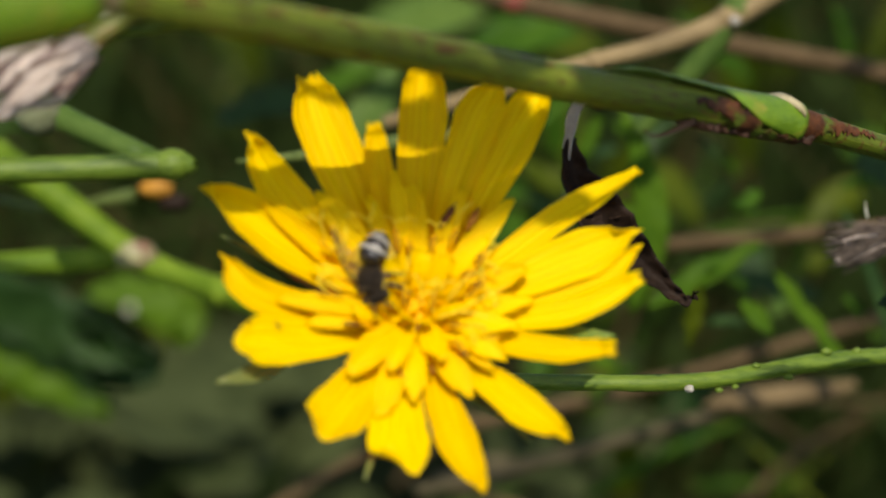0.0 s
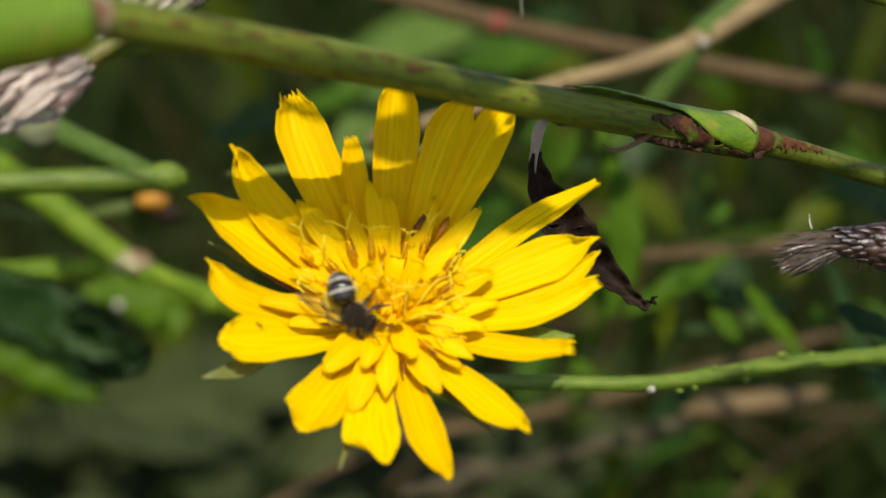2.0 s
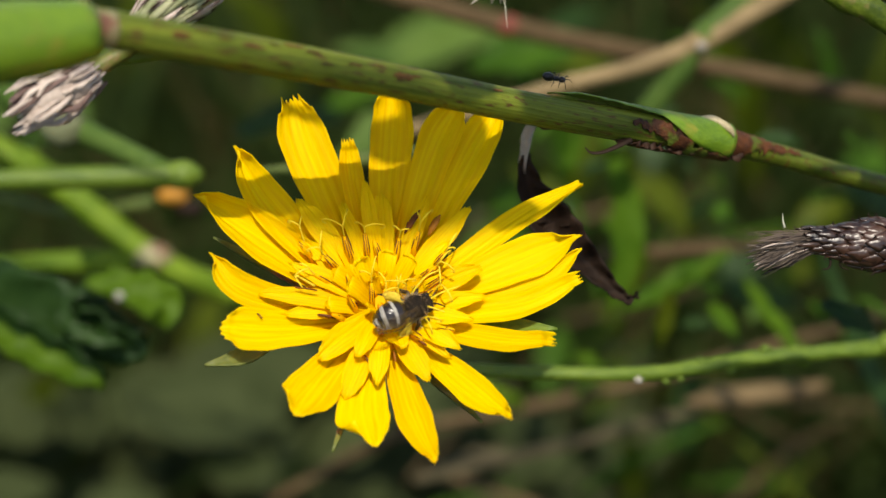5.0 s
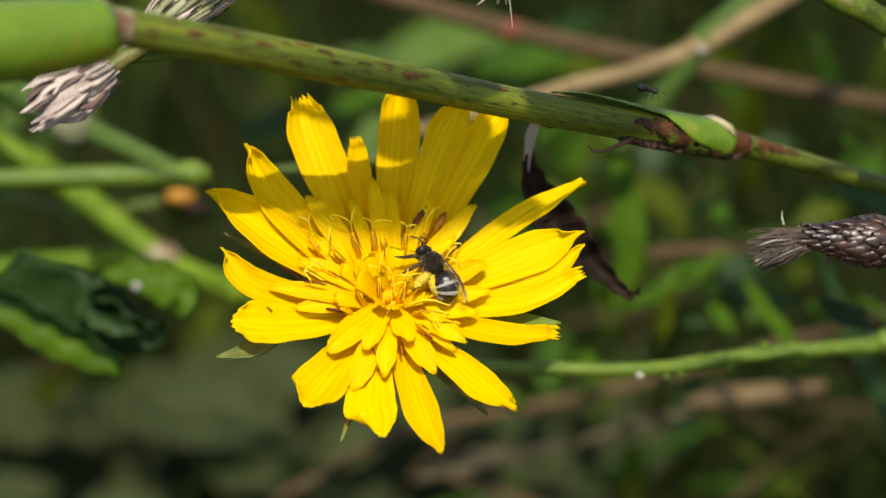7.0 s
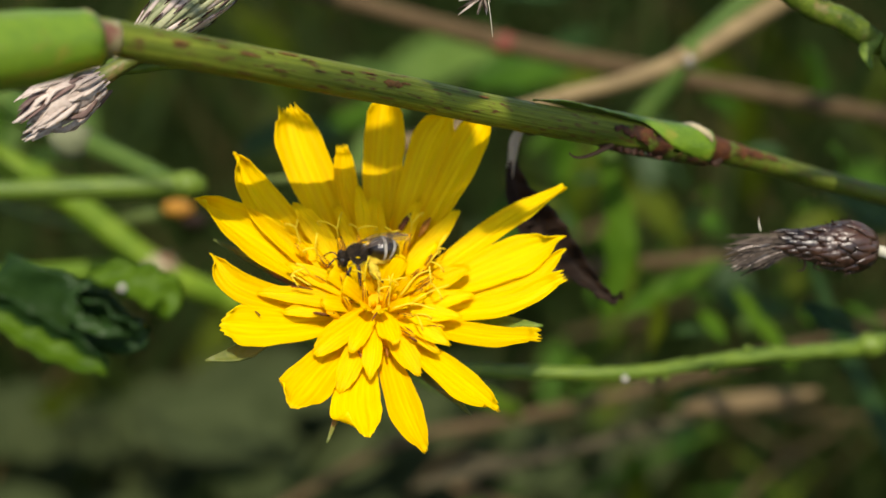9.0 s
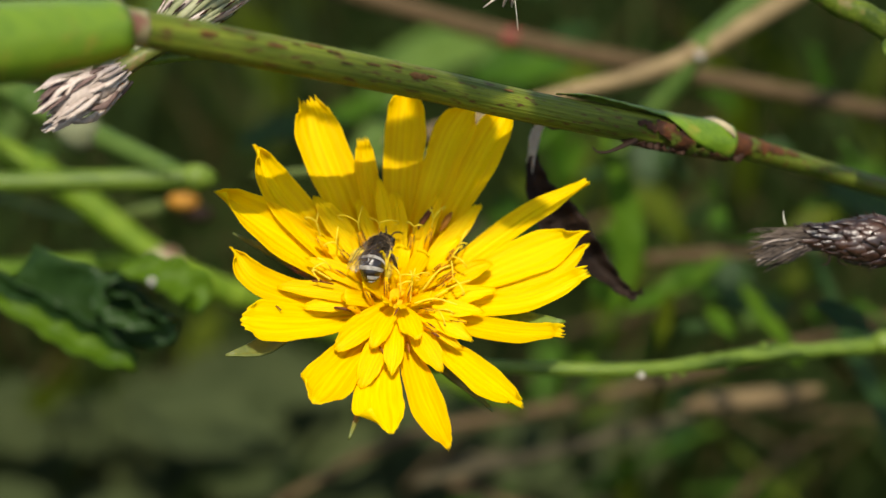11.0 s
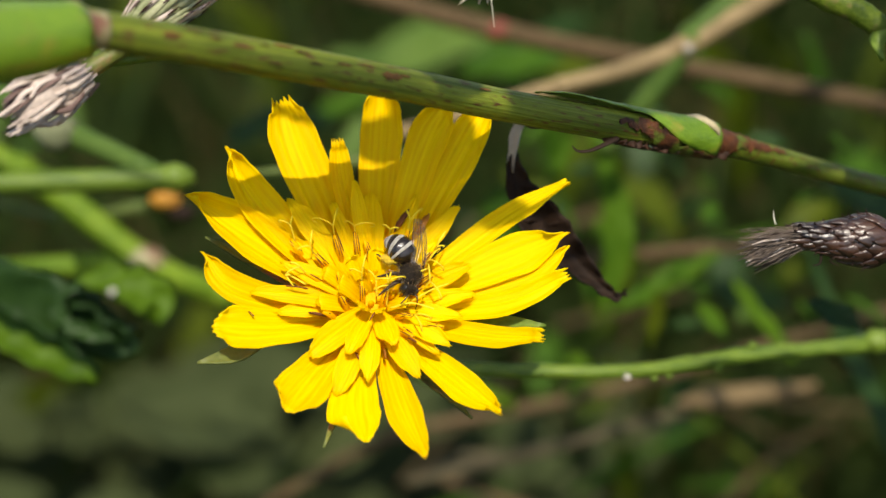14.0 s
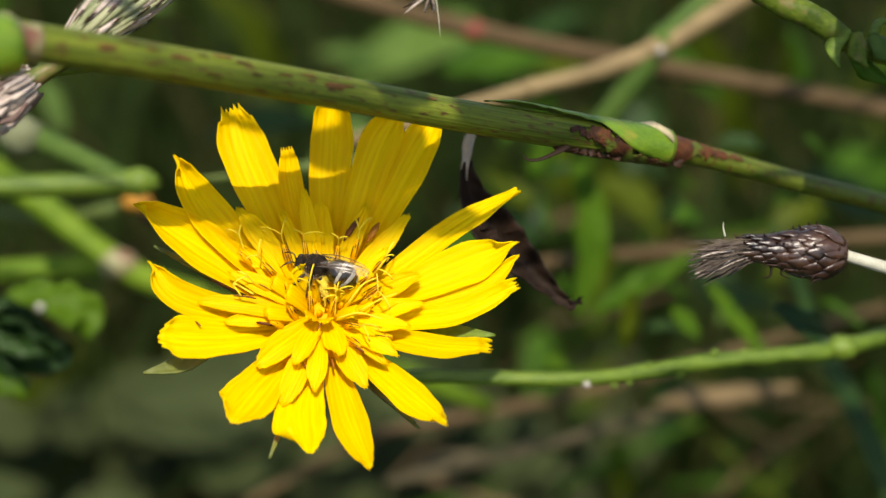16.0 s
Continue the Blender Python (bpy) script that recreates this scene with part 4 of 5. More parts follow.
def leaf_thing(name, label, pts, widths, material, up=(0, -0.8, 0.6), cup=0.25, group="", thick=0.2, twist=0.0, ripple=0.3):
    o = Vector(pts[0])
    s = thing(name, *o, label, "leaf", group)
    line = [Vector(p) - o for p in pts]
    blade(bm := bmesh.new(), line, widths, up, cup, thick, 5, 8, ripple, twist)
    part("blade", bm, material, s)
    tube(bm := bmesh.new(), [p + Vector((0, 0.25, -0.1)) for p in line], [max(0.12, w * 0.09) for w in widths], 6, 5)
    part("midrib", bm, material if group else STALK, s)
    return s


BUD_AT = (-41.3, 44.0, 12.2)
stalk_thing("level_weed", "blurred green stem lying level behind the flower", "weed", [(-75, 38, 6), (-51, 39, 6.3), (-40, 39.5, 6.6), (-28, 40, 7.0), (-26.5, 40.2, 7.1)], [1.0, 1.1, 1.25, 1.35, 0.9], STALK, extra=[("joint", STALK, (-29, 40.0, 7.1), (2.4, 1.05, 1.1)), ("joint", LEAF_BLUE, (-46, 39.2, 6.4), (3.0, 0.95, 0.95))])
# Same stem carried on in shadow: thinner, its shade painted as darker green.
stalk_thing("level_weed", "thin stem end painted darker for shade behind the petals", "weed", [(-22, 40.6, 7.3), (-16, 41, 7.8), (-8, 42, 8.9), (-1, 43, 9.8)], [0.2, 0.5, 0.85, 0.7], INVOL)
stalk_thing("forked_weed", "green stem with a pale joint slanting behind the flower", "weed", [(-74.4, 66.9, 19.0), (-51.2, 69.1, 8.9), (-36.3, 69.1, -2.2), (-27.0, 72.2, -6.5), (-13.8, 82.9, -12.2), (10.6, 98.8, -23.5)], [1.7, 1.75, 1.75, 1.5, 1.4, 1.3], FAR_STALK, extra=[("joint", COLLAR, (-35.9, 68.6, -2.3), (2.7, 1.8, 1.9))])
stalk_thing("side_weed", "straight green side stem meeting a pale joint", "weed", [(-85.0, 64.8, -5.8), (-59.1, 66.9, -3.9), (-36.9, 69.1, -2.4)], [1.5, 1.5, 1.4], FAR_STALK)
stalk_thing("pale_weed", "pale grey green stem slanting behind the withered head", "weed", [(-60, 50, 24), (-47, 46, 15.5), (-41.3, 45, 12.7), (-29.8, 40.6, 7.4)], [1.8, 1.6, 1.4, 1.1], LEAF_BLUE, extra=[("bud", BUD_PALE, BUD_AT, (2.5, 2.0, 2.1))])
stalk_thing("straw", "dry pinkish straw stalk far behind", "straw", [(-45, 90, 42), (-19, 89, 36), (8.3, 89, 28.6), (30, 89, 24.2), (56, 89, 19.4), (95, 89, 11)], [1.3, 1.3, 1.4, 1.35, 1.3, 1.2], STRAW_PINK, extra=[("joint", RED, (8.5, 88.8, 28.5), (2.0, 1.45, 1.45))])
stalk_thing("straw", "dry buff straw stalk leaning up behind the stem", "straw", [(-8, 62, 12), (14.8, 60, 18.5), (22, 60, 20.3), (29.1, 60, 23.0), (36, 60, 27.0), (46, 60, 33), (70, 60, 48)], [0.8, 1.0, 1.05, 1.3, 1.3, 1.2, 1.2], STRAW)
stalk_thing("weed_shoot", "soft green shoot leaning up to the straw", "weed", [(20.0, 64, 11.0), (22.5, 63, 14.0), (27, 61, 19.5), (30.2, 60.5, 24.0), (42, 62, 34)], [0.9, 1.3, 1.5, 1.6, 1.9], LEAF_BLUE)
stalk_thing("straw", "pale straw lying low in the grass", "straw", [(-26, 114, -40), (-7, 112, -29.5), (10, 112, -26.0), (30, 112, -21.5), (70, 110, -10)], [0.7, 0.8, 0.9, 0.9, 0.8], STRAW_PINK)
stalk_thing("straw", "thick dry straw low beneath the stalk", "straw", [(34, 98, -23.2), (39, 98, -22.4), (47, 98, -21.7), (54, 98, -20.6)], [0.4, 1.5, 1.5, 0.5], STRAW_DULL)
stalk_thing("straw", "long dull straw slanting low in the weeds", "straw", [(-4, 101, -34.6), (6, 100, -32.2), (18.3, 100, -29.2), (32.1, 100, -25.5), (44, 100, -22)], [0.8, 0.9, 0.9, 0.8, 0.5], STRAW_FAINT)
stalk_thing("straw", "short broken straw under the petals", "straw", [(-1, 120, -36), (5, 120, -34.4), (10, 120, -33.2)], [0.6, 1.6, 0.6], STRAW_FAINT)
stalk_thing("straw", "thin dry straw level behind the seed head", "straw", [(-5, 95, -7), (18, 92, -3.0), (45, 90, -0.6), (70, 88, 1.0)], [0.8, 0.9, 0.9, 0.8], STRAW_PINK)
leaf_thing("green_leaf", "blurred fresh green leaf beside a red joint", [(-16.7, 230, 34.1), (-5.6, 231, 39.8), (4.3, 235, 44.2), (12.6, 238, 46.8)], [3.0, 6.6, 7.0, 4.5], LEAF_PALE)
leaf_thing("green_leaf", "upright blurred green leaf in the weeds", [(21.0, 77, -9.5), (22.6, 76, -4.8), (23.2, 75, 1.0), (22.4, 75, 6.8), (20.0, 75, 14.6)], [0.4, 1.5, 2.1, 1.7, 0.4], LEAF_LIT)
leaf_thing("green_leaf", "slanting blurred green leaf behind the seed head", [(23.0, 78, -8.8), (26.5, 78, -7.2), (31.0, 78, -4.6), (36.8, 78, -1.5)], [0.4, 1.4, 1.7, 0.4], LEAF_LIT)
leaf_thing("green_leaf", "rounded olive leaf behind the stem joint", [(11.0, 116.2, 12.2), (14.0, 116.2, 8.5), (17.7, 116.2, 4.6)], [1.7, 3.2, 1.0], LEAF_YELLOW)
leaf_thing("green_leaf", "yellowing leaf deep behind the stem", [(29.3, 133.3, 9.8), (35.4, 133.3, 6.1), (40.3, 134.5, 0.0)], [1.0, 3.4, 0.7], LEAF_YELLOW)
leaf_thing("green_leaf", "narrow dark green leaf crossing the stalk", [(67, 75, -48), (60, 75, -29), (53, 75, -14.5), (46, 75, 2.4)], [1.2, 1.6, 1.3, 0.3], LEAF_DARK)
leaf_thing("green_leaf", "grey green leaf by the stalk knot", [(43.5, 33, -10), (41, 34, -7.6), (38.5, 36, -6.0)], [0.6, 1.6, 0.5], LEAF_DARK)
leaf_thing("green_leaf", "dim green leaf under the flower", [(0.0, 116.2, -4.9), (8.5, 118.6, 0.0), (17.1, 122.3, 1.2)], [0.7, 2.7, 0.5], LEAF)
leaf_thing("green_leaf", "faint green leaf behind the upper petals", [(-15.9, 111.3, 9.8), (-9.8, 111.3, 15.9), (-6.1, 112.5, 23.2)], [1.0, 3.2, 0.6], LEAF_BLUE)

rnd_leaf = random.Random(21)
for _ in range(26):
    c = Vector((rnd_leaf.uniform(10, 95), rnd_leaf.uniform(110, 230), rnd_leaf.uniform(-45, 55)))
    d = Vector((rnd_leaf.uniform(-1, 1), rnd_leaf.uniform(-0.5, 0.5), rnd_leaf.uniform(-0.8, 1))).normalized() * rnd_leaf.uniform(5, 11)
    w = rnd_leaf.uniform(2.0, 4.6)
    leaf_thing("weed_leaf", "out of focus green leaf among the weeds", [c - d, c - d * 0.3 + Vector((0, 0, 1)), c + d * 0.4 + Vector((0, 0, 1)), c + d], [0.5, w, w * 0.9, 0.3],
               rnd_leaf.choice((LEAF, LEAF, LEAF_YELLOW, LEAF_DARK)), (rnd_leaf.uniform(-0.5, 0.5), -0.8, 0.6), 0.2, "weed leaves")
for _ in range(9):
    c = Vector((rnd_leaf.uniform(-95, 0), rnd_leaf.uniform(120, 230), rnd_leaf.uniform(5, 55)))
    d = Vector((rnd_leaf.uniform(-1, 1), rnd_leaf.uniform(-0.5, 0.5), rnd_leaf.uniform(-0.8, 1))).normalized() * rnd_leaf.uniform(5, 10)
    w = rnd_leaf.uniform(1.6, 3.4)
    leaf_thing("weed_leaf", "out of focus green leaf among the weeds", [c - d, c - d * 0.3 + Vector((0, 0, 1)), c + d * 0.4 + Vector((0, 0, 1)), c + d], [0.5, w, w * 0.9, 0.3],
               rnd_leaf.choice((LEAF, LEAF, LEAF_BLUE)), (rnd_leaf.uniform(-0.5, 0.5), -0.8, 0.6), 0.2, "weed leaves")

rnd_leaf = random.Random(33)
for k in range(22):
    c = Vector((rnd_leaf.uniform(-5, 75), rnd_leaf.uniform(130, 210), rnd_leaf.uniform(-62, 8)))
    d = Vector((rnd_leaf.uniform(0.4, 1), rnd_leaf.uniform(-0.4, 0.4), rnd_leaf.uniform(-0.5, 0.9))).normalized() * rnd_leaf.uniform(10, 22)
    r = rnd_leaf.uniform(0.35, 0.8)
    stalk_thing("grass_stem", "thin blurred grass stem crossing the weeds", "grass", [c - d, c + Vector((0, 0, rnd_leaf.uniform(-1, 2))), c + d], [r, r, r * 0.5], rnd_leaf.choice((STRAW_PINK, LEAF_YELLOW, LEAF, STRAW_PINK)), "grass stems")

rnd_leaf = random.Random(47)
# Leaves added to brighten the low background, in place of sunlit ground.
for k in range(150):
    a = radians(-150 + 22 * k)
    c = Vector((rnd_leaf.uniform(-135, 50), rnd_leaf.uniform(225, 320), rnd_leaf.uniform(-112, -34)))
    d = Vector((math.cos(a), 0.2, 0.5 * math.sin(a))) * rnd_leaf.uniform(12, 20)
    w = rnd_leaf.uniform(6, 11)
    leaf_thing("broad_leaf", "dull olive leaf added low to stand for lit ground", [c - d, c - d * 0.3 + Vector((0, 0, 1)), c + d * 0.4 + Vector((0, 0, 1)), c + d], [2.0, w, w * 0.9, 1.0], LEAF_OLIVE, (rnd_leaf.uniform(-0.3, 0.3), -0.8, 0.6), 0.2, "low broad leaves")

rnd_leaf = random.Random(12)
# Sunlit spots given as small leaves in paler, brighter greens.
leaf_thing("green_leaf", "small leaf painted pale as sunlit behind the seed head", [(34.4, 100, 2.4), (36.2, 100, 4.4), (37.6, 100, 6.6)], [0.4, 1.3, 0.4], LEAF_PALE)
leaf_thing("green_leaf", "small leaf painted pale as sunlit low behind the stalk", [(43.0, 100, -11.6), (44.4, 100, -10.4), (46.0, 100, -9.8)], [0.4, 1.2, 0.4], LEAF_PALE)
leaf_thing("green_leaf", "short green blade painted bright as sunlit behind the stalk", [(37.6, 74, -4.6), (40.0, 74, -8.2), (43.0, 74, -12.0), (45.5, 74, -15.5)], [0.4, 1.0, 1.0, 0.5], LEAF_LIT)
for k in range(26):
    c = Vector((rnd_leaf.uniform(14, 66), rnd_leaf.uniform(62, 112), rnd_leaf.uniform(-24, 16)))
    d = Vector((rnd_leaf.uniform(-1, 1), rnd_leaf.uniform(-0.5, 0.5), rnd_leaf.uniform(-0.6, 1))).normalized() * rnd_leaf.uniform(1.6, 4.2)
    w = rnd_leaf.uniform(0.5, 1.4)
    leaf_thing("small_leaf", "small leaf in mixed lit and dark greens among the weeds", [c - d, c - d * 0.2 + Vector((0, 0, 0.4)), c + d * 0.4 + Vector((0, 0, 0.4)), c + d], [0.2, w, w * 0.9, 0.15],
               rnd_leaf.choice((LEAF_LIT, LEAF, LEAF_YELLOW, LEAF_DARK, LEAF)), (rnd_leaf.uniform(-0.6, 0.6), -0.8, 0.5), 0.2, "small leaves")

# curled glossy leaf in the foreground; its light and shade are put into the piece colours
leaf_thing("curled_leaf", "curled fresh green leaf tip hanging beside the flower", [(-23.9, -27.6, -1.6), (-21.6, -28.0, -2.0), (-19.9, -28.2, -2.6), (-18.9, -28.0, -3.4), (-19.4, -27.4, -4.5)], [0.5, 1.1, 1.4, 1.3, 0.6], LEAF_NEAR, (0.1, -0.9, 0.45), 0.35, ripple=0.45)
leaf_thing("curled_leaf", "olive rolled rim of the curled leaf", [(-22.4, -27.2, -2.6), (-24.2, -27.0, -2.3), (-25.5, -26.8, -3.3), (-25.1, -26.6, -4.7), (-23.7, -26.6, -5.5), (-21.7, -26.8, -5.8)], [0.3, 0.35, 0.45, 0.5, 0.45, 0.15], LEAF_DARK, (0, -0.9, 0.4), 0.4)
leaf_thing("curled_leaf", "inner fold of the curled leaf, painted dark for shade", [(-25.8, -25.2, -3.2), (-23.7, -25.4, -4.0), (-22.0, -25.6, -5.2), (-20.6, -25.6, -5.4)], [0.8, 1.3, 1.2, 0.4], LEAF_DARK, (0, -0.6, -0.8), 0.6)
leaf_thing("curled_leaf", "drooping leaf half folded, painted dark for shade", [(-33.0, -26.2, -2.4), (-29.9, -26.4, -4.2), (-27.7, -26.5, -5.4), (-25.4, -26.5, -6.6), (-23.0, -26.4, -8.0)], [0.9, 1.2, 1.2, 1.1, 0.3], LEAF_DARK, (0, -0.8, -0.4), 0.5)
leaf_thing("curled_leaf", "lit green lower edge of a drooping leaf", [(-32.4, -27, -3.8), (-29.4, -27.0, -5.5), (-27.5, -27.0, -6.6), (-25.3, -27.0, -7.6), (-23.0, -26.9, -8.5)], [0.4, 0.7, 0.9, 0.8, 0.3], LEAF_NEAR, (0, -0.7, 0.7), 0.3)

# Backing leaf added to darken the gap between the curls.
leaf_thing("curled_leaf", "dark leaf added to fill the gap behind the curled tip", [(-31, -24.6, -1.5), (-27.5, -24.6, -3.6), (-24, -24.6, -5.2), (-20.5, -24.6, -6.2)], [1.5, 2.4, 2.4, 0.8], LEAF_DARK, (0, -0.8, -0.2), 0.2, ripple=0.5)

# Matt white beads; each paints a bright glint that blurs into a disc.
o_glint = thing("painted_glint", -21.5, -29.2, -2.6, "tiny pale bead standing for a glint on the curled leaf", "speck")
part("bead", ball(bmesh.new(), (0, 0, 0), (0.3, 0.3, 0.3), rough=0.1), BAND, o_glint)
o_glint = thing("painted_glint", 29.5, 58.3, 22.6, "tiny pale bead standing for a glint where straw and shoot cross", "speck")
part("bead", ball(bmesh.new(), (0, 0, 0), (0.55, 0.55, 0.55), rough=0.1), BAND, o_glint)

stalk_thing("wilted_bud", "wilted orange flower bud on a thin stalk", "bud", [(-64, 82, 7), (-47, 73, 3), (-36, 70, 4.6)], [0.5, 0.5, 0.8], INVOL, extra=[("wilted_petals", ORANGE, (-33.6, 70.0, 5.2), (2.0, 1.2, 1.1)), ("wilted_petals", DEAD, (-31.6, 70.4, 3.6), (1.8, 1.2, 1.1))])


def bud_sprig():
    o = Vector((36.0, 7.0, 17.8))
    s = thing("bud_sprig", *o, "small leafy green bud sprig with pinkish edges", "bud")
    P = lambda *q: [Vector(p) - o + Vector((2.3, 0, 0.9)) for p in q]
    tube(bm := bmesh.new(), P((22, 4.5, 26), (27, 6, 22.5), (30.4, 7, 20.6), (33, 7, 19.6), (35.2, 7, 18.2), (36.2, 7, 17.4)), [0.7, 0.75, 0.95, 1.15, 1.05, 0.75], 14, 6, wob=0.22)
    part("stem", bm, BUD, s)
    tube(bm := bmesh.new(), P((36.2, 7.4, 17.2), (39.5, 8.2, 16.2), (44, 10, 15.6), (60, 18, 12)), [0.7, 0.75, 0.7, 0.7], 12, 5, wob=0.1)
    part("side_stem", bm, BUD, s)
    for q, w, mt in (((( 36.6, 6.4, 18.2), (35.2, 5.9, 16.8), (35.6, 6.0, 14.9)), 0.8, STALK), (((37.2, 6.2, 18.0), (37.3, 5.8, 16.3), (38.0, 6.0, 14.9)), 0.95, BUD),
                     (((38.5, 6.6, 17.8), (39.6, 6.2, 16.6), (40.8, 6.4, 15.2)), 1.2, LEAF_BLUE), (((39.4, 7.4, 17.2), (41.2, 7.0, 16.2), (43.2, 7.2, 14.6)), 1.3, STALK),
                     (((38.8, 7.0, 17.6), (39.2, 6.8, 18.8), (40.2, 7.0, 19.2)), 0.45, STALK), (((37.0, 7.6, 17.0), (38.6, 7.8, 15.0), (41.0, 8.2, 13.6)), 1.0, LEAF)):
        blade(bm := bmesh.new(), P(*q), [0.5, w, 0.16], (0, -1, 0.3), -0.55, 0.15, 6, 8, 0.12)
        part("leaflet", bm, mt, s)


bud_sprig()


def fluff():
    o = Vector((3.3, -5.0, 20.3))
    s = thing("seed_fluff", *o, "white seed fluff hanging with a fine thread", "seed")
    rnd = random.Random(3)
    for k in range(26):
        d = Vector((rnd.uniform(-2.2, 0.7), rnd.uniform(-0.6, 0.6), rnd.uniform(-1.3, 0.9)))
        tube(bm := bmesh.new(), [Vector((0, 0, 0.4)), d * 0.5 + Vector((0, 0, 0.2)), d], [0.10, 0.13, 0.04], 5, 2)
        part("hair", bm, (TUFT, HUSK, DEAD)[k % 3], s)
    tube(bm := bmesh.new(), [(0.4, 0, 0.0), (0.6, 0, -1.5), (0.75, 0, -3.0)], [0.05, 0.045, 0.03], 4, 3)
    part("thread", bm, WHITE_STALK, s)
    tube(bm := bmesh.new(), [(0, 0, 0.4), (-1, 2, 8), (-4, 8, 30)], [0.15, 0.2, 0.3], 6, 4)
    part("stalk", bm, STALK, s)


fluff()


# unseen leaves added high towards the sun to cast shade on the stem, petals and background
def shade_leaf(pts, widths, reach=62.0):
    way = SLOPE.to_3x3().transposed() @ SUN_WAY
    line = [Vector(p) - way * reach for p in pts]
    s = leaf_thing("added_shade_leaf", "unseen green leaf added above to cast shade", line, widths, LEAF, -way, 0.1, "overhanging leaves", ripple=0.4)
    # made-up long bent stalk to hold the leaf; it rises from the ground well to the side
    foot = SLOPE.inverted() @ Vector((0.42 if line[0].x > 0 else -0.42, -0.30 - 0.001 * reach, 0.0)) / MM
    base, o = line[0], line[0]
    bend = Vector((foot.x * 0.8, base.y - 30, base.z + 55))
    tube(bm := bmesh.new(), [Vector((0, 0, 0)), base.lerp(bend, 0.25) + Vector((0, 0, 14)) - o, bend - o, bend.lerp(foot, 0.5) + Vector((foot.x * 0.15, 0, 0)) - o, foot - o], [0.35, 0.6, 0.9, 1.3, 1.6], 8, 8)
    part("leaf_stalk", bm, STALK, s)
    return s


shade_leaf([(-4.0, -9, 26.0), (-1.6, -8, 20.0), (0.8, -6, 14.5), (1.6, -4.6, 11.2)], [1.0, 2.7, 2.8, 1.2])
shade_leaf([(8.8, 0, 27.0), (9.4, 1, 20.0), (9.9, 2, 13.0), (10.3, 3, 8.8)], [1.5, 4.6, 5.0, 4.4])
shade_leaf([(-13, -13, 11.2), (-8, -10.5, 10.6), (-2, -6.7, 9.4), (6, -1, 7.2)], [0.8, 2.0, 2.6, 1.6], 210.0)
shade_leaf([(-7.4, 3.6, 9.3), (-4.5, 3.7, 9.4), (-1.5, 3.8, 9.6), (1.0, 3.8, 9.6)], [1.2, 1.7, 1.7, 0.8])
shade_leaf([(7.0, 1.6, 3.4), (4.2, 2.0, 4.0), (1.5, 2.2, 4.5)], [0.8, 1.6, 0.8])
shade_leaf([(17.5, 5.2, 11.2), (14.0, 3.2, 11.0), (9.5, 0.6, 11.4), (5.2, -2.0, 11.9)], [0.8, 2.0, 2.6, 1.8], 105.0)
shade_leaf([(37.0, 16, 9.0), (41, 18, 7.5), (50, 22, 4.5), (64, 29, 1)], [5.0, 6.0, 6.0, 4.0], 40.0)


# dark leaves added where shade lies deep between the weeds; unseen leaves block sun from most
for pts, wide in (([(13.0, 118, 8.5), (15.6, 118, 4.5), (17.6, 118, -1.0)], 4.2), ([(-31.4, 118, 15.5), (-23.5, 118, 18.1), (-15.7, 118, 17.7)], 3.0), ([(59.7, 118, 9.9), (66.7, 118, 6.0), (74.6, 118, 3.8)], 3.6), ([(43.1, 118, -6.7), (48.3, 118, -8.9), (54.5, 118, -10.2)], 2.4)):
    leaf_thing("green_leaf", "deep green leaf added to paint shade between the weeds", pts, [wide * 0.5, wide, wide * 0.4], LEAF_DARK, ripple=0.5)
    if wide < 4:
        shade_leaf(pts, [wide * 0.8, wide * 1.3, wide * 0.7], 130.0)


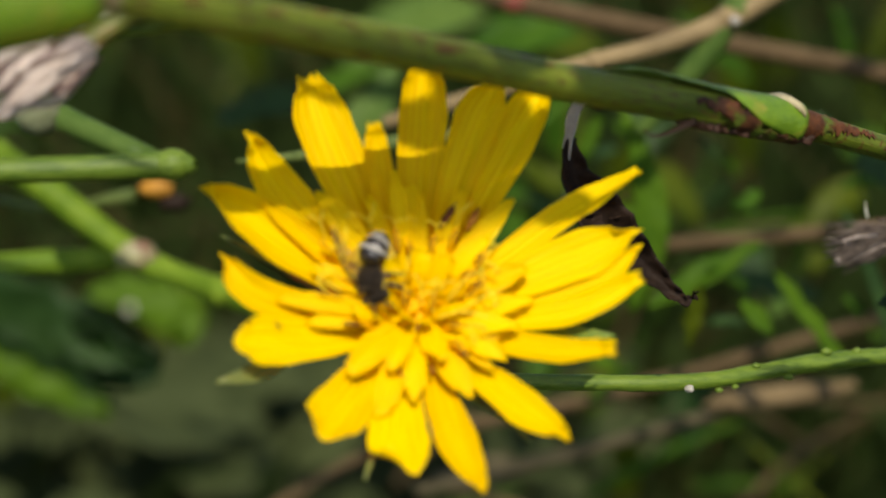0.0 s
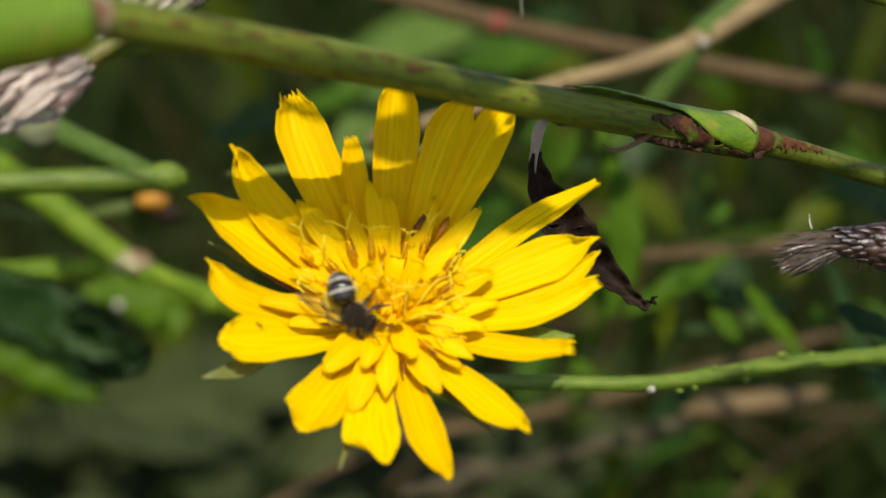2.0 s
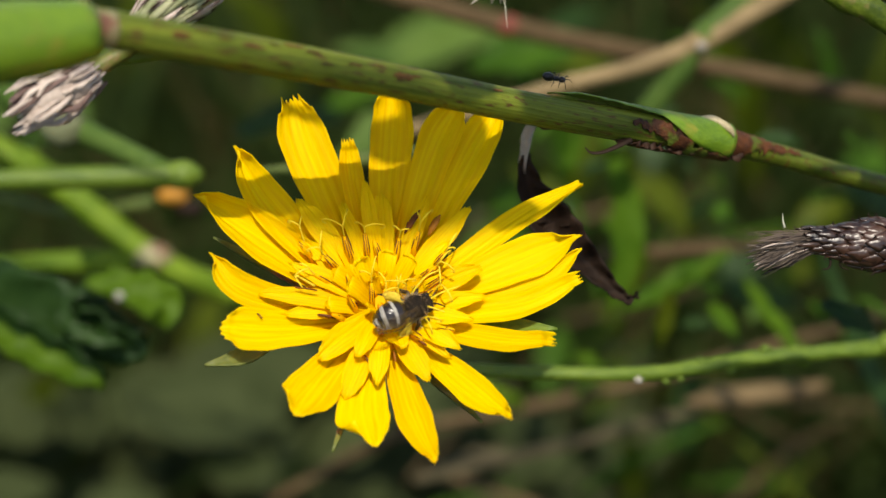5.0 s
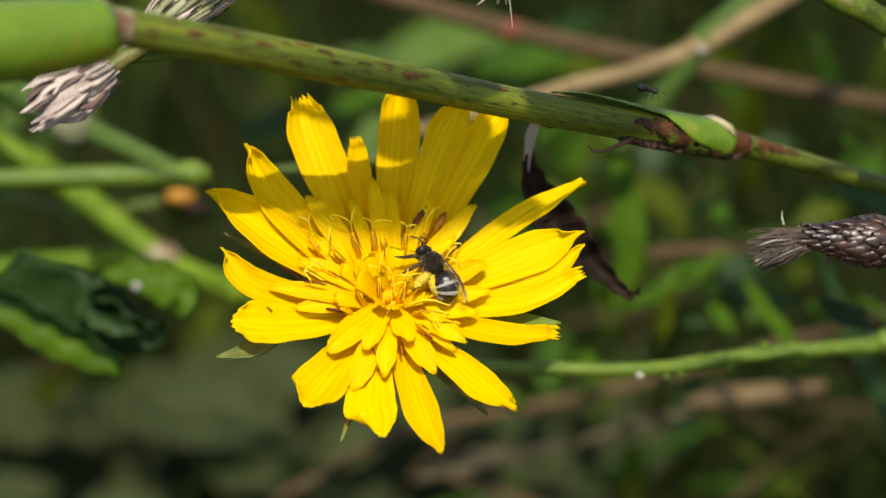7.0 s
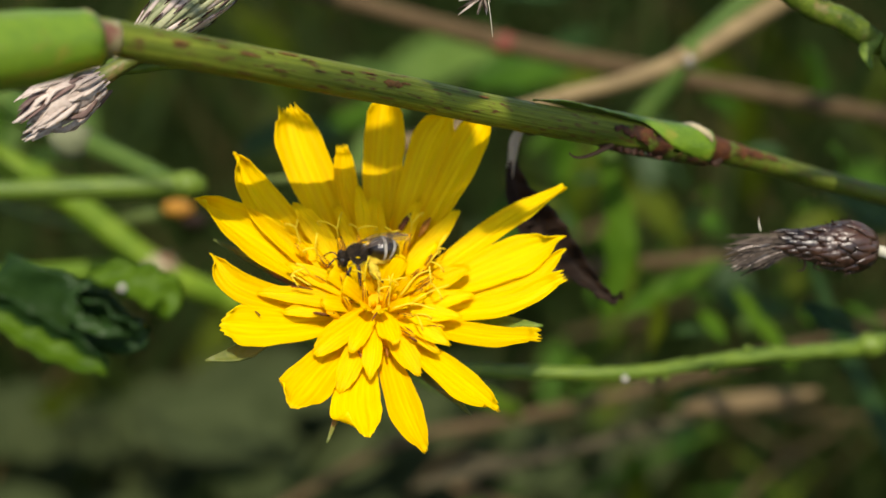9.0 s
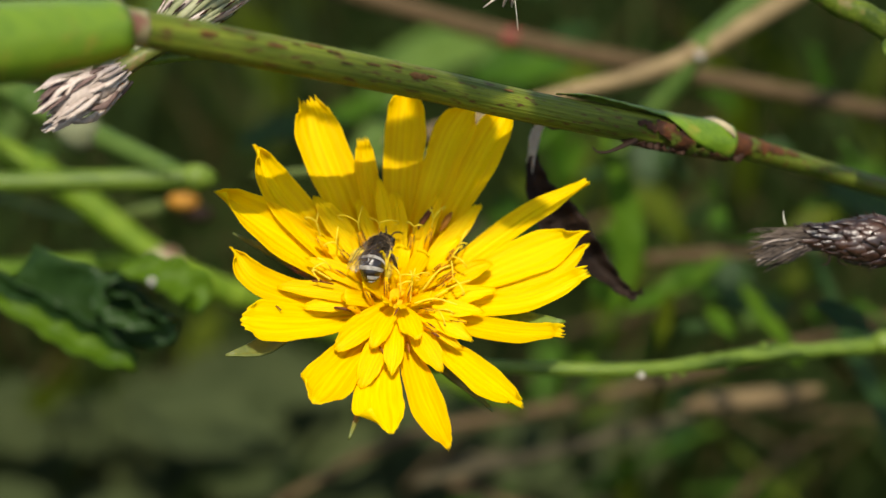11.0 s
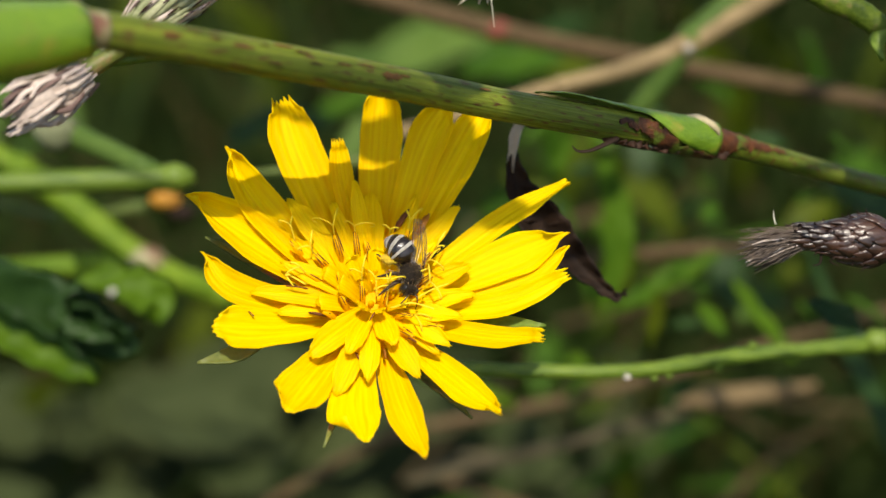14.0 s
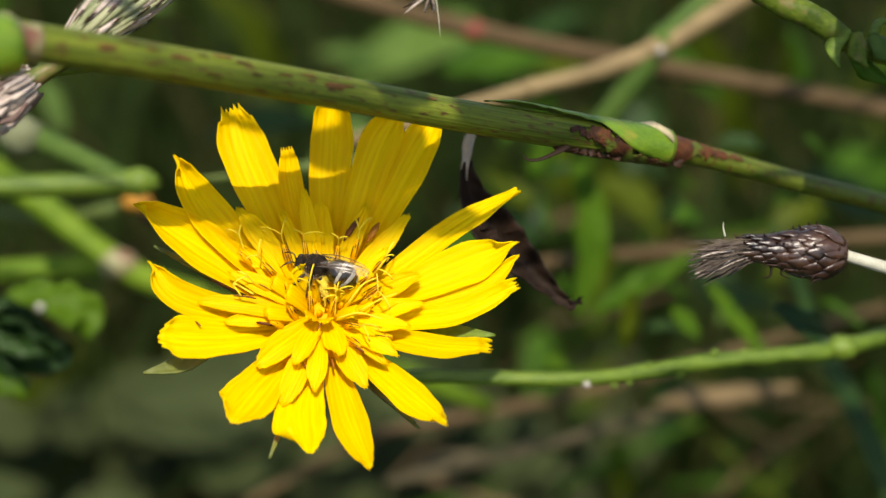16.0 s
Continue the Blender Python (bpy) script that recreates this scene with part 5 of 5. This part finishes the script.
# ---- grass and litter behind ----
def undergrowth():
    rnd = random.Random(11)
    for name, mat_, count, label, wide, tall in (
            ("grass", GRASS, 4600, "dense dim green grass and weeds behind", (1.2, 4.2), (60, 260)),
            ("dry_grass", LITTER, 800, "dry brown grass stems lying in the weeds", (0.6, 1.6), (60, 260)),
            ("weed_leaves", LEAF_YELLOW, 260, "scattered sunlit weed leaves", (2.5, 6.0), (20, 60))):
        bm = bmesh.new()
        verts, faces = [], []
        for _ in range(count):
            y = rnd.uniform(170, 1500)
            x = rnd.uniform(-0.35, 0.35) * (y + 260)
            h = rnd.uniform(*tall)
            w = rnd.uniform(*wide)
            lean = Vector((rnd.uniform(-1, 1), rnd.uniform(-1, 1), 0)) * h * (0.8 if name == "dry_grass" else 0.45)
            z0 = 0.0
            if name == "weed_leaves":
                z0 = rnd.uniform(10, 200)
            a = rnd.uniform(0, math.pi)
            sd = Vector((math.cos(a), math.sin(a), 0)) * w
            base = Vector((x, y, z0))
            last = None
            for k in range(5):
                t = k / 4
                p = base + Vector((0, 0, h * t * (1 - 0.25 * t))) + lean * t * t
                ww = sd * ((1 - t) ** 0.7 if name != "weed_leaves" else max(0.05, math.sin(math.pi * (0.05 + 0.95 * t))))
                i = len(verts)
                verts += [p - ww, p + ww]
                if last is not None:
                    faces.append((last, last + 1, i + 1, i))
                last = i
        wild = random.Random(count)
        for _ in range(count * 6):
            x, y = wild.gauss(0, 800), wild.gauss(400, 900)
            if abs(x) < 0.36 * (y + 260) and 165 < y < 1500 or abs(x) < 150 and -380 < y < 200:
                continue
            h, w, a = wild.uniform(*tall), wild.uniform(*wide), wild.uniform(0, math.pi)
            lean = Vector((wild.uniform(-1, 1), wild.uniform(-1, 1), 0)) * h * 0.45
            sd = Vector((math.cos(a), math.sin(a), 0)) * w
            i = len(verts)
            p = Vector((x, y, wild.uniform(10, 200) if name == "weed_leaves" else 0))
            for t, k in ((0, 0.8), (0.4, 1.0), (0.75, 0.6), (1.0, 0.05)):
                q = p + Vector((0, 0, h * t * (1 - 0.25 * t))) + lean * t * t
                verts += [q - sd * k, q + sd * k]
            faces += [(i + n, i + n + 1, i + n + 3, i + n + 2) for n in (0, 2, 4)]
        me = bpy.data.meshes.new(name)
        me.from_pydata([v * MM for v in verts], [], faces)
        me.materials.append(mat_)
        bm.free()
        ob = new(name, me)
        tagged(ob, label, "grass", kind="stuff")


undergrowth()


# ---- the bee ----
def build_bee(name, label, size=1.08):
    b = new(name)
    b.empty_display_size = 0.001
    tagged(b, label, "bee")

    def bit(nm, bm, mat_, parent, label=""):
        bmesh.ops.scale(bm, vec=(size, size, size), verts=bm.verts)
        return part(nm, bm, mat_, parent, label)

    rnd = random.Random(8)
    wings = []

    def fur(c, r, n, length, thin=0.013):
        bm = bmesh.new()
        for _ in range(n):
            d = Vector((rnd.gauss(0, 1), rnd.gauss(0, 1), rnd.gauss(0, 1))).normalized()
            p = Vector(c) + Vector((d.x * r[0], d.y * r[1], d.z * r[2])) * 0.98
            q = p + (d + Vector((rnd.uniform(-0.4, 0.1), rnd.uniform(-0.3, 0.3), rnd.uniform(-0.3, 0.3)))) * length * rnd.uniform(0.6, 1.2)
            s = d.orthogonal().normalized() * thin
            bm.faces.new([bm.verts.new(k) for k in (p - s, p + s, q)])
        return bm

    th = bit("thorax", ball(bmesh.new(), (0.60, 0, 0.05), (0.98, 0.90, 0.82), rough=0.06, seg=24, ring=16), FUZZ, b, "dark brown hairy thorax")
    bit("fuzz", fur((0.60, 0, 0.05), (0.98, 0.90, 0.82), 620, 0.26), HAIR, th)
    bit("side_fringe", fur((0.60, 0, -0.15), (1.0, 0.94, 0.55), 420, 0.32, 0.015), FRINGE, th, "greyish fringe of hair")
    hd = bit("head", ball(bmesh.new(), (1.78, 0, -0.20), (0.44, 0.70, 0.60), seg=20, ring=14), FUZZ, b, "dark head")
    bit("face_fuzz", fur((1.80, 0, -0.22), (0.44, 0.70, 0.60), 160, 0.14), HAIR, hd)
    for sg in (-1, 1):
        bit("eye", ball(bmesh.new(), (1.84, 0.54 * sg, -0.14), (0.30, 0.22, 0.44)), EYE, hd)
        bit("antenna", tube(bmesh.new(), [(2.15, 0.18 * sg, 0.0), (2.4, 0.4 * sg, 0.3), (2.8, 0.6 * sg, 0.15), (3.15, 0.75 * sg, -0.2)], [0.06, 0.06, 0.065, 0.05], 6, 4), BLACK, hd)
    bit("mouth", tube(bmesh.new(), [(2.0, 0, -0.5), (2.15, 0, -0.9)], [0.22, 0.06], 8, 2), LEG, hd)
    # abdomen, bent down to the tip
    axis = [(-0.20, 0, -0.02), (-0.52, 0, 0.04), (-1.0, 0, 0.08), (-1.58, 0, -0.04), (-2.05, 0, -0.36), (-2.38, 0, -0.80), (-2.48, 0, -1.02)]
    rad = [0.24, 0.66, 1.02, 1.07, 0.88, 0.5, 0.1]
    ab = bit("abdomen", tube(bmesh.new(), axis, rad, 28, 6, flat=0.92), BLACK, b, "shiny black abdomen")
    line, rr = smooth_line(axis, 10), blend(rad, 10)
    for i0, i1 in ((25, 28), (34, 38), (43, 47), (50, 54)):
        bit("hair_band", tube(bmesh.new(), line[i0:i1 + 1], [r * 1.025 for r in rr[i0:i1 + 1]], 28, 1, flat=0.92), BAND, ab)
    for sg in (-1, 1):
        # narrow wings folded one over the other along the back
        rows = []
        for i in range(14):
            t = i / 13
            c = Vector((0.30 - 3.9 * t, sg * (0.46 - 0.30 * t), 0.86 + 0.36 * math.sin(math.pi * min(1, t * 0.95)) - 0.02 * t + 0.05 * sg))
            w = 0.08 + 0.34 * math.sin(math.pi * min(1, 0.05 + 0.80 * t)) ** 0.8
            rows.append([c + Vector((0, (k / 8 - 0.5) * 2 * w, 0.05 * math.sin(2.3 * k + 9 * t) - sg * (k / 8 - 0.5) * 0.22)) for k in range(9)])
        wing = bit("wing", sheet(bmesh.new(), rows, 0.012), WING, b, "clear wing with a brown tinge")
        wings.append(wing)
        for q in (0, 4, 6):
            bit("vein", tube(bmesh.new(), [rows[n][q] + Vector((0, 0, 0.01)) for n in (0, 4, 8, 12)], [0.035, 0.03, 0.025, 0.015], 5, 2), LEG, wing)
        for k, (x, reach, fx) in enumerate(((1.15, 1.25, 1.0), (0.7, 1.4, 0.1), (0.15, 1.5, -1.0))):
            hip = Vector((x, 0.4 * sg, -0.5))
            knee = hip + Vector((fx * 0.35, 0.75 * sg, 0.05))
            ankle = hip + Vector((fx * 0.75, reach * 0.8 * sg, -0.75))
            foot = hip + Vector((fx * 1.15, reach * sg, -1.25))
            leg = bit("leg", tube(bmesh.new(), [hip, knee, ankle, foot], [0.12, 0.17 if k < 2 else 0.20, 0.12, 0.05], 7, 4), LEG, b)
            if k == 2:
                bit("pollen_load", tube(bmesh.new(), [hip.lerp(knee, 0.25), knee + Vector((-0.12, 0.05 * sg, 0.02)), knee.lerp(ankle, 0.55), ankle, ankle.lerp(foot, 0.4)], [0.14, 0.30, 0.36, 0.30, 0.10], 10, 5, wob=0.45), POLLEN, leg, "yellow pollen packed on the hind leg")
                bit("pollen_hair", fur((knee + ankle) / 2, (0.42, 0.38, 0.48), 130, 0.22, 0.014), POLLEN, leg)
            else:
                bit("leg_hair", fur((knee + ankle) / 2, (0.28, 0.26, 0.36), 50, 0.14, 0.012), FRINGE, leg)
    bit("pollen_dust", ball(bmesh.new(), (-1.0, 0, -0.60), (1.05, 0.80, 0.50), rough=0.3, seg=20, ring=14), POLLEN, b, "yellow pollen under the belly")
    return b, ab, wings


bee, bee_abdomen, bee_wings = build_bee("bee", "small dark bee with white bands gathering pollen on the flower")
flying_bee = build_bee("flying_bee", "second dark bee flying past the curled leaf")[0]


def ant_thing():
    a = new("ant")
    a.empty_display_size = 0.001
    tagged(a, "tiny black ant walking along the green stem", "ant")
    for nm, c, s in (("head", (0.8, 0, 0.35), (0.32, 0.28, 0.26)), ("thorax", (0.2, 0, 0.36), (0.42, 0.2, 0.22)), ("abdomen", (-0.6, 0, 0.42), (0.55, 0.36, 0.36))):
        part(nm, ball(bmesh.new(), c, s), EYE, a)
    for sg in (-1, 1):
        for k in range(3):
            h = Vector((0.4 - 0.22 * k, 0.1 * sg, 0.3))
            tube(bm := bmesh.new(), [h, h + Vector((0.25 * (1 - k), 0.4 * sg, 0.3)), h + Vector((0.5 * (1 - k), 0.75 * sg, -0.3))], [0.05, 0.045, 0.03], 5, 2)
            part("leg", bm, BLACK, a)
        tube(bm := bmesh.new(), [(1.0, 0.1 * sg, 0.45), (1.3, 0.3 * sg, 0.6), (1.6, 0.35 * sg, 0.4)], [0.04, 0.04, 0.03], 5, 2)
        part("antenna", bm, BLACK, a)
    return a


ant = ant_thing()


# ---- what moves ----
def motions():
    # seconds, place on the flower's face, height, heading, roll, nose down, bend of the abdomen
    path = [
        (0, -3.7, 2.1, -1.2, -86, 30, 0, -46), (0.5, -3.6, 1.1, -1.2, -90, 30, 0, -50), (1, -3.9, 0.7, -1.2, -81, 40, 0, -50), (1.5, -3.5, 0.6, -1.2, -77, 40, 5, -48),
        (2, -3.4, -0.7, -1.2, -48, 30, 5, -42), (2.5, -1.6, -1.8, -1.1, -44, 26, 15, -12), (3, -1.3, -1.7, -1.1, -45, 32, 18, -10), (3.5, 0.0, -1.5, -1.2, -27, 35, 5, -34),
        (4, 1.05, -1.6, -1.2, -1, 25, 10, -16)]
    path2 = [
        (4.5, 1.8, -1.2, -0.9, -2, 10, 28, 0), (4.7, 1.6, -1.4, -0.9, 8, 10, 25, 0), (5.7, 3.4, 0.2, -1.0, 60, 30, 10, 0),
        (6.8, 4.0, 2.1, -1.0, 107, 52, 5, 8), (7, 3.6, 1.8, -1.0, 121, 52, 0, 8), (7.2, 4.8, 2.4, -1.0, 114, 52, 0, 5), (7.5, 5.0, 2.6, -1.0, 108, 52, 0, 5), (7.7, 3.4, 1.1, -1.0, 154, 48, 0, 10)]
    path3 = [
        (8, 3.1, 2.7, -1.0, 182, 42, 0, 12), (8.5, -0.4, 3.3, -1.2, 176, 22, 0, 0), (9, -1.1, 3.7, -1.2, 195, 28, 0, 6), (9.2, -1.5, 2.8, -1.2, 182, 10, 0, 0),
        (10.2, -2.5, 3.0, -1.2, 118, 0, 10, 10), (11.3, -1.4, 3.6, -1.0, 53, -20, 22, 30), (11.5, -0.8, 4.0, -1.0, 50, -25, 22, 34), (12, -0.8, 4.6, -1.0, 54, -25, 20, 30)]
    path4 = [
        (12.5, 1.1, 5.1, -1.3, 3, -15, 24, 22), (13, 1.4, 4.3, -1.2, -55, -40, 5, 40), (13.5, 3.4, 4.1, -1.2, -53, -40, 5, 42), (14, 2.9, 2.4, -1.2, -74, -38, 0, 42),
        (14.5, 3.1, 1.5, -1.2, -86, -32, 0, 30), (14.8, 2.6, 2.0, -1.2, -95, 0, 0, 4), (15, 2.0, 1.8, -1.2, -99, 0, 0, 0), (15.5, 1.0, 1.9, -1.2, -125, 8, 0, 4), (16, 0.0, 3.1, -1.2, -196, 20, 0, -10)]
    steps = path + path2 + path3 + path4
    walk(bee, [(t, FLOWER @ pose(a * MM, b * MM, h * MM, roll, nose, turn - 0.4 * bend)) for t, a, b, h, turn, roll, nose, bend in steps])
    walk(bee_abdomen, [(t, pose(0, 0, 0, 0, 0, bend)) for t, *_, bend in steps])
    # the folded wings are turned edge-on to the camera early on to lose their sheen, then laid back over the abdomen
    for wing in bee_wings:
        walk(wing, [(t, pose(0, 0, 0, r, 0, y)) for t, r, y in ((0, 38, 0), (4.0, 40, 0), (4.7, 40, 0), (6.8, 0, 0), (9.2, 0, 0), (11.3, 0, 0), (14.5, 0, 0), (15.0, -6, -5), (16, -6, -5))])
    # the dry head sways in the wind, offsets fitted to the camera's view: seconds, sideways, upwards
    sway = [(0, -0.13, 0.09), (0.5, -0.01, 0.10), (1, 0.15, 0.21), (1.5, 0.02, -0.06), (2, -0.15, -0.05), (2.5, -0.21, 0.23), (3, -0.20, 0.09), (3.5, -0.24, -0.11), (4, -0.22, 0.03), (4.5, -0.14, 0.03), (7, -0.05, 0.02), (7.5, -0.07, 0.05), (8, -0.15, -0.08), (8.5, -0.12, 0.17), (9, -0.11, -0.18), (11.5, 0.01, 0.07), (12, -0.01, -0.11), (12.5, 0.01, -0.35), (13, 0.20, -0.10), (13.5, 0.23, -0.14), (14, 0.38, 0.03), (14.5, 0.28, 0.23), (15, 0.23, 0.02), (15.5, 0.19, -0.10), (16, 0.15, -0.22)]
    walk(knapweed, [(t, SLOPE @ pose((33.5 + x) * MM, 3.0 * MM, (0.5 + z) * MM)) for t, x, z in sway])
    walk(flying_bee, [(t, SLOPE @ pose(x * MM, y * MM, z * MM, rx, ry, rz)) for t, x, y, z, rx, ry, rz in (
        (0, -240, -20, -80, 60, 0, 60), (3.3, -56, -20, -18, 60, 0, 60), (3.5, -25.9, 0, -1.5, 60, 10, 40), (3.6, -29.5, -20, 3.4, 60, 0, 160), (3.8, -60, -30, 15, 60, 0, 170), (16, -300, -60, 60, 60, 0, 170))])
    walk(ant, [(t, SLOPE @ pose(x * MM, y * MM, z * MM, 40, 5, 32)) for t, x, y, z in (
        (0, 3.0, -1.0, 12.2), (3.9, 6.7, 1.3, 12.1), (4.2, 7.2, -0.2, 13.5), (6.8, 12.8, 2.5, 13.6), (7.0, 15.9, 4.0, 12.9), (7.4, 24.8, 9.0, 11.3), (7.6, 30.5, 12.4, 9.6), (9.2, 60, 27, 2.5), (16, 74, 33, -1))])


motions()
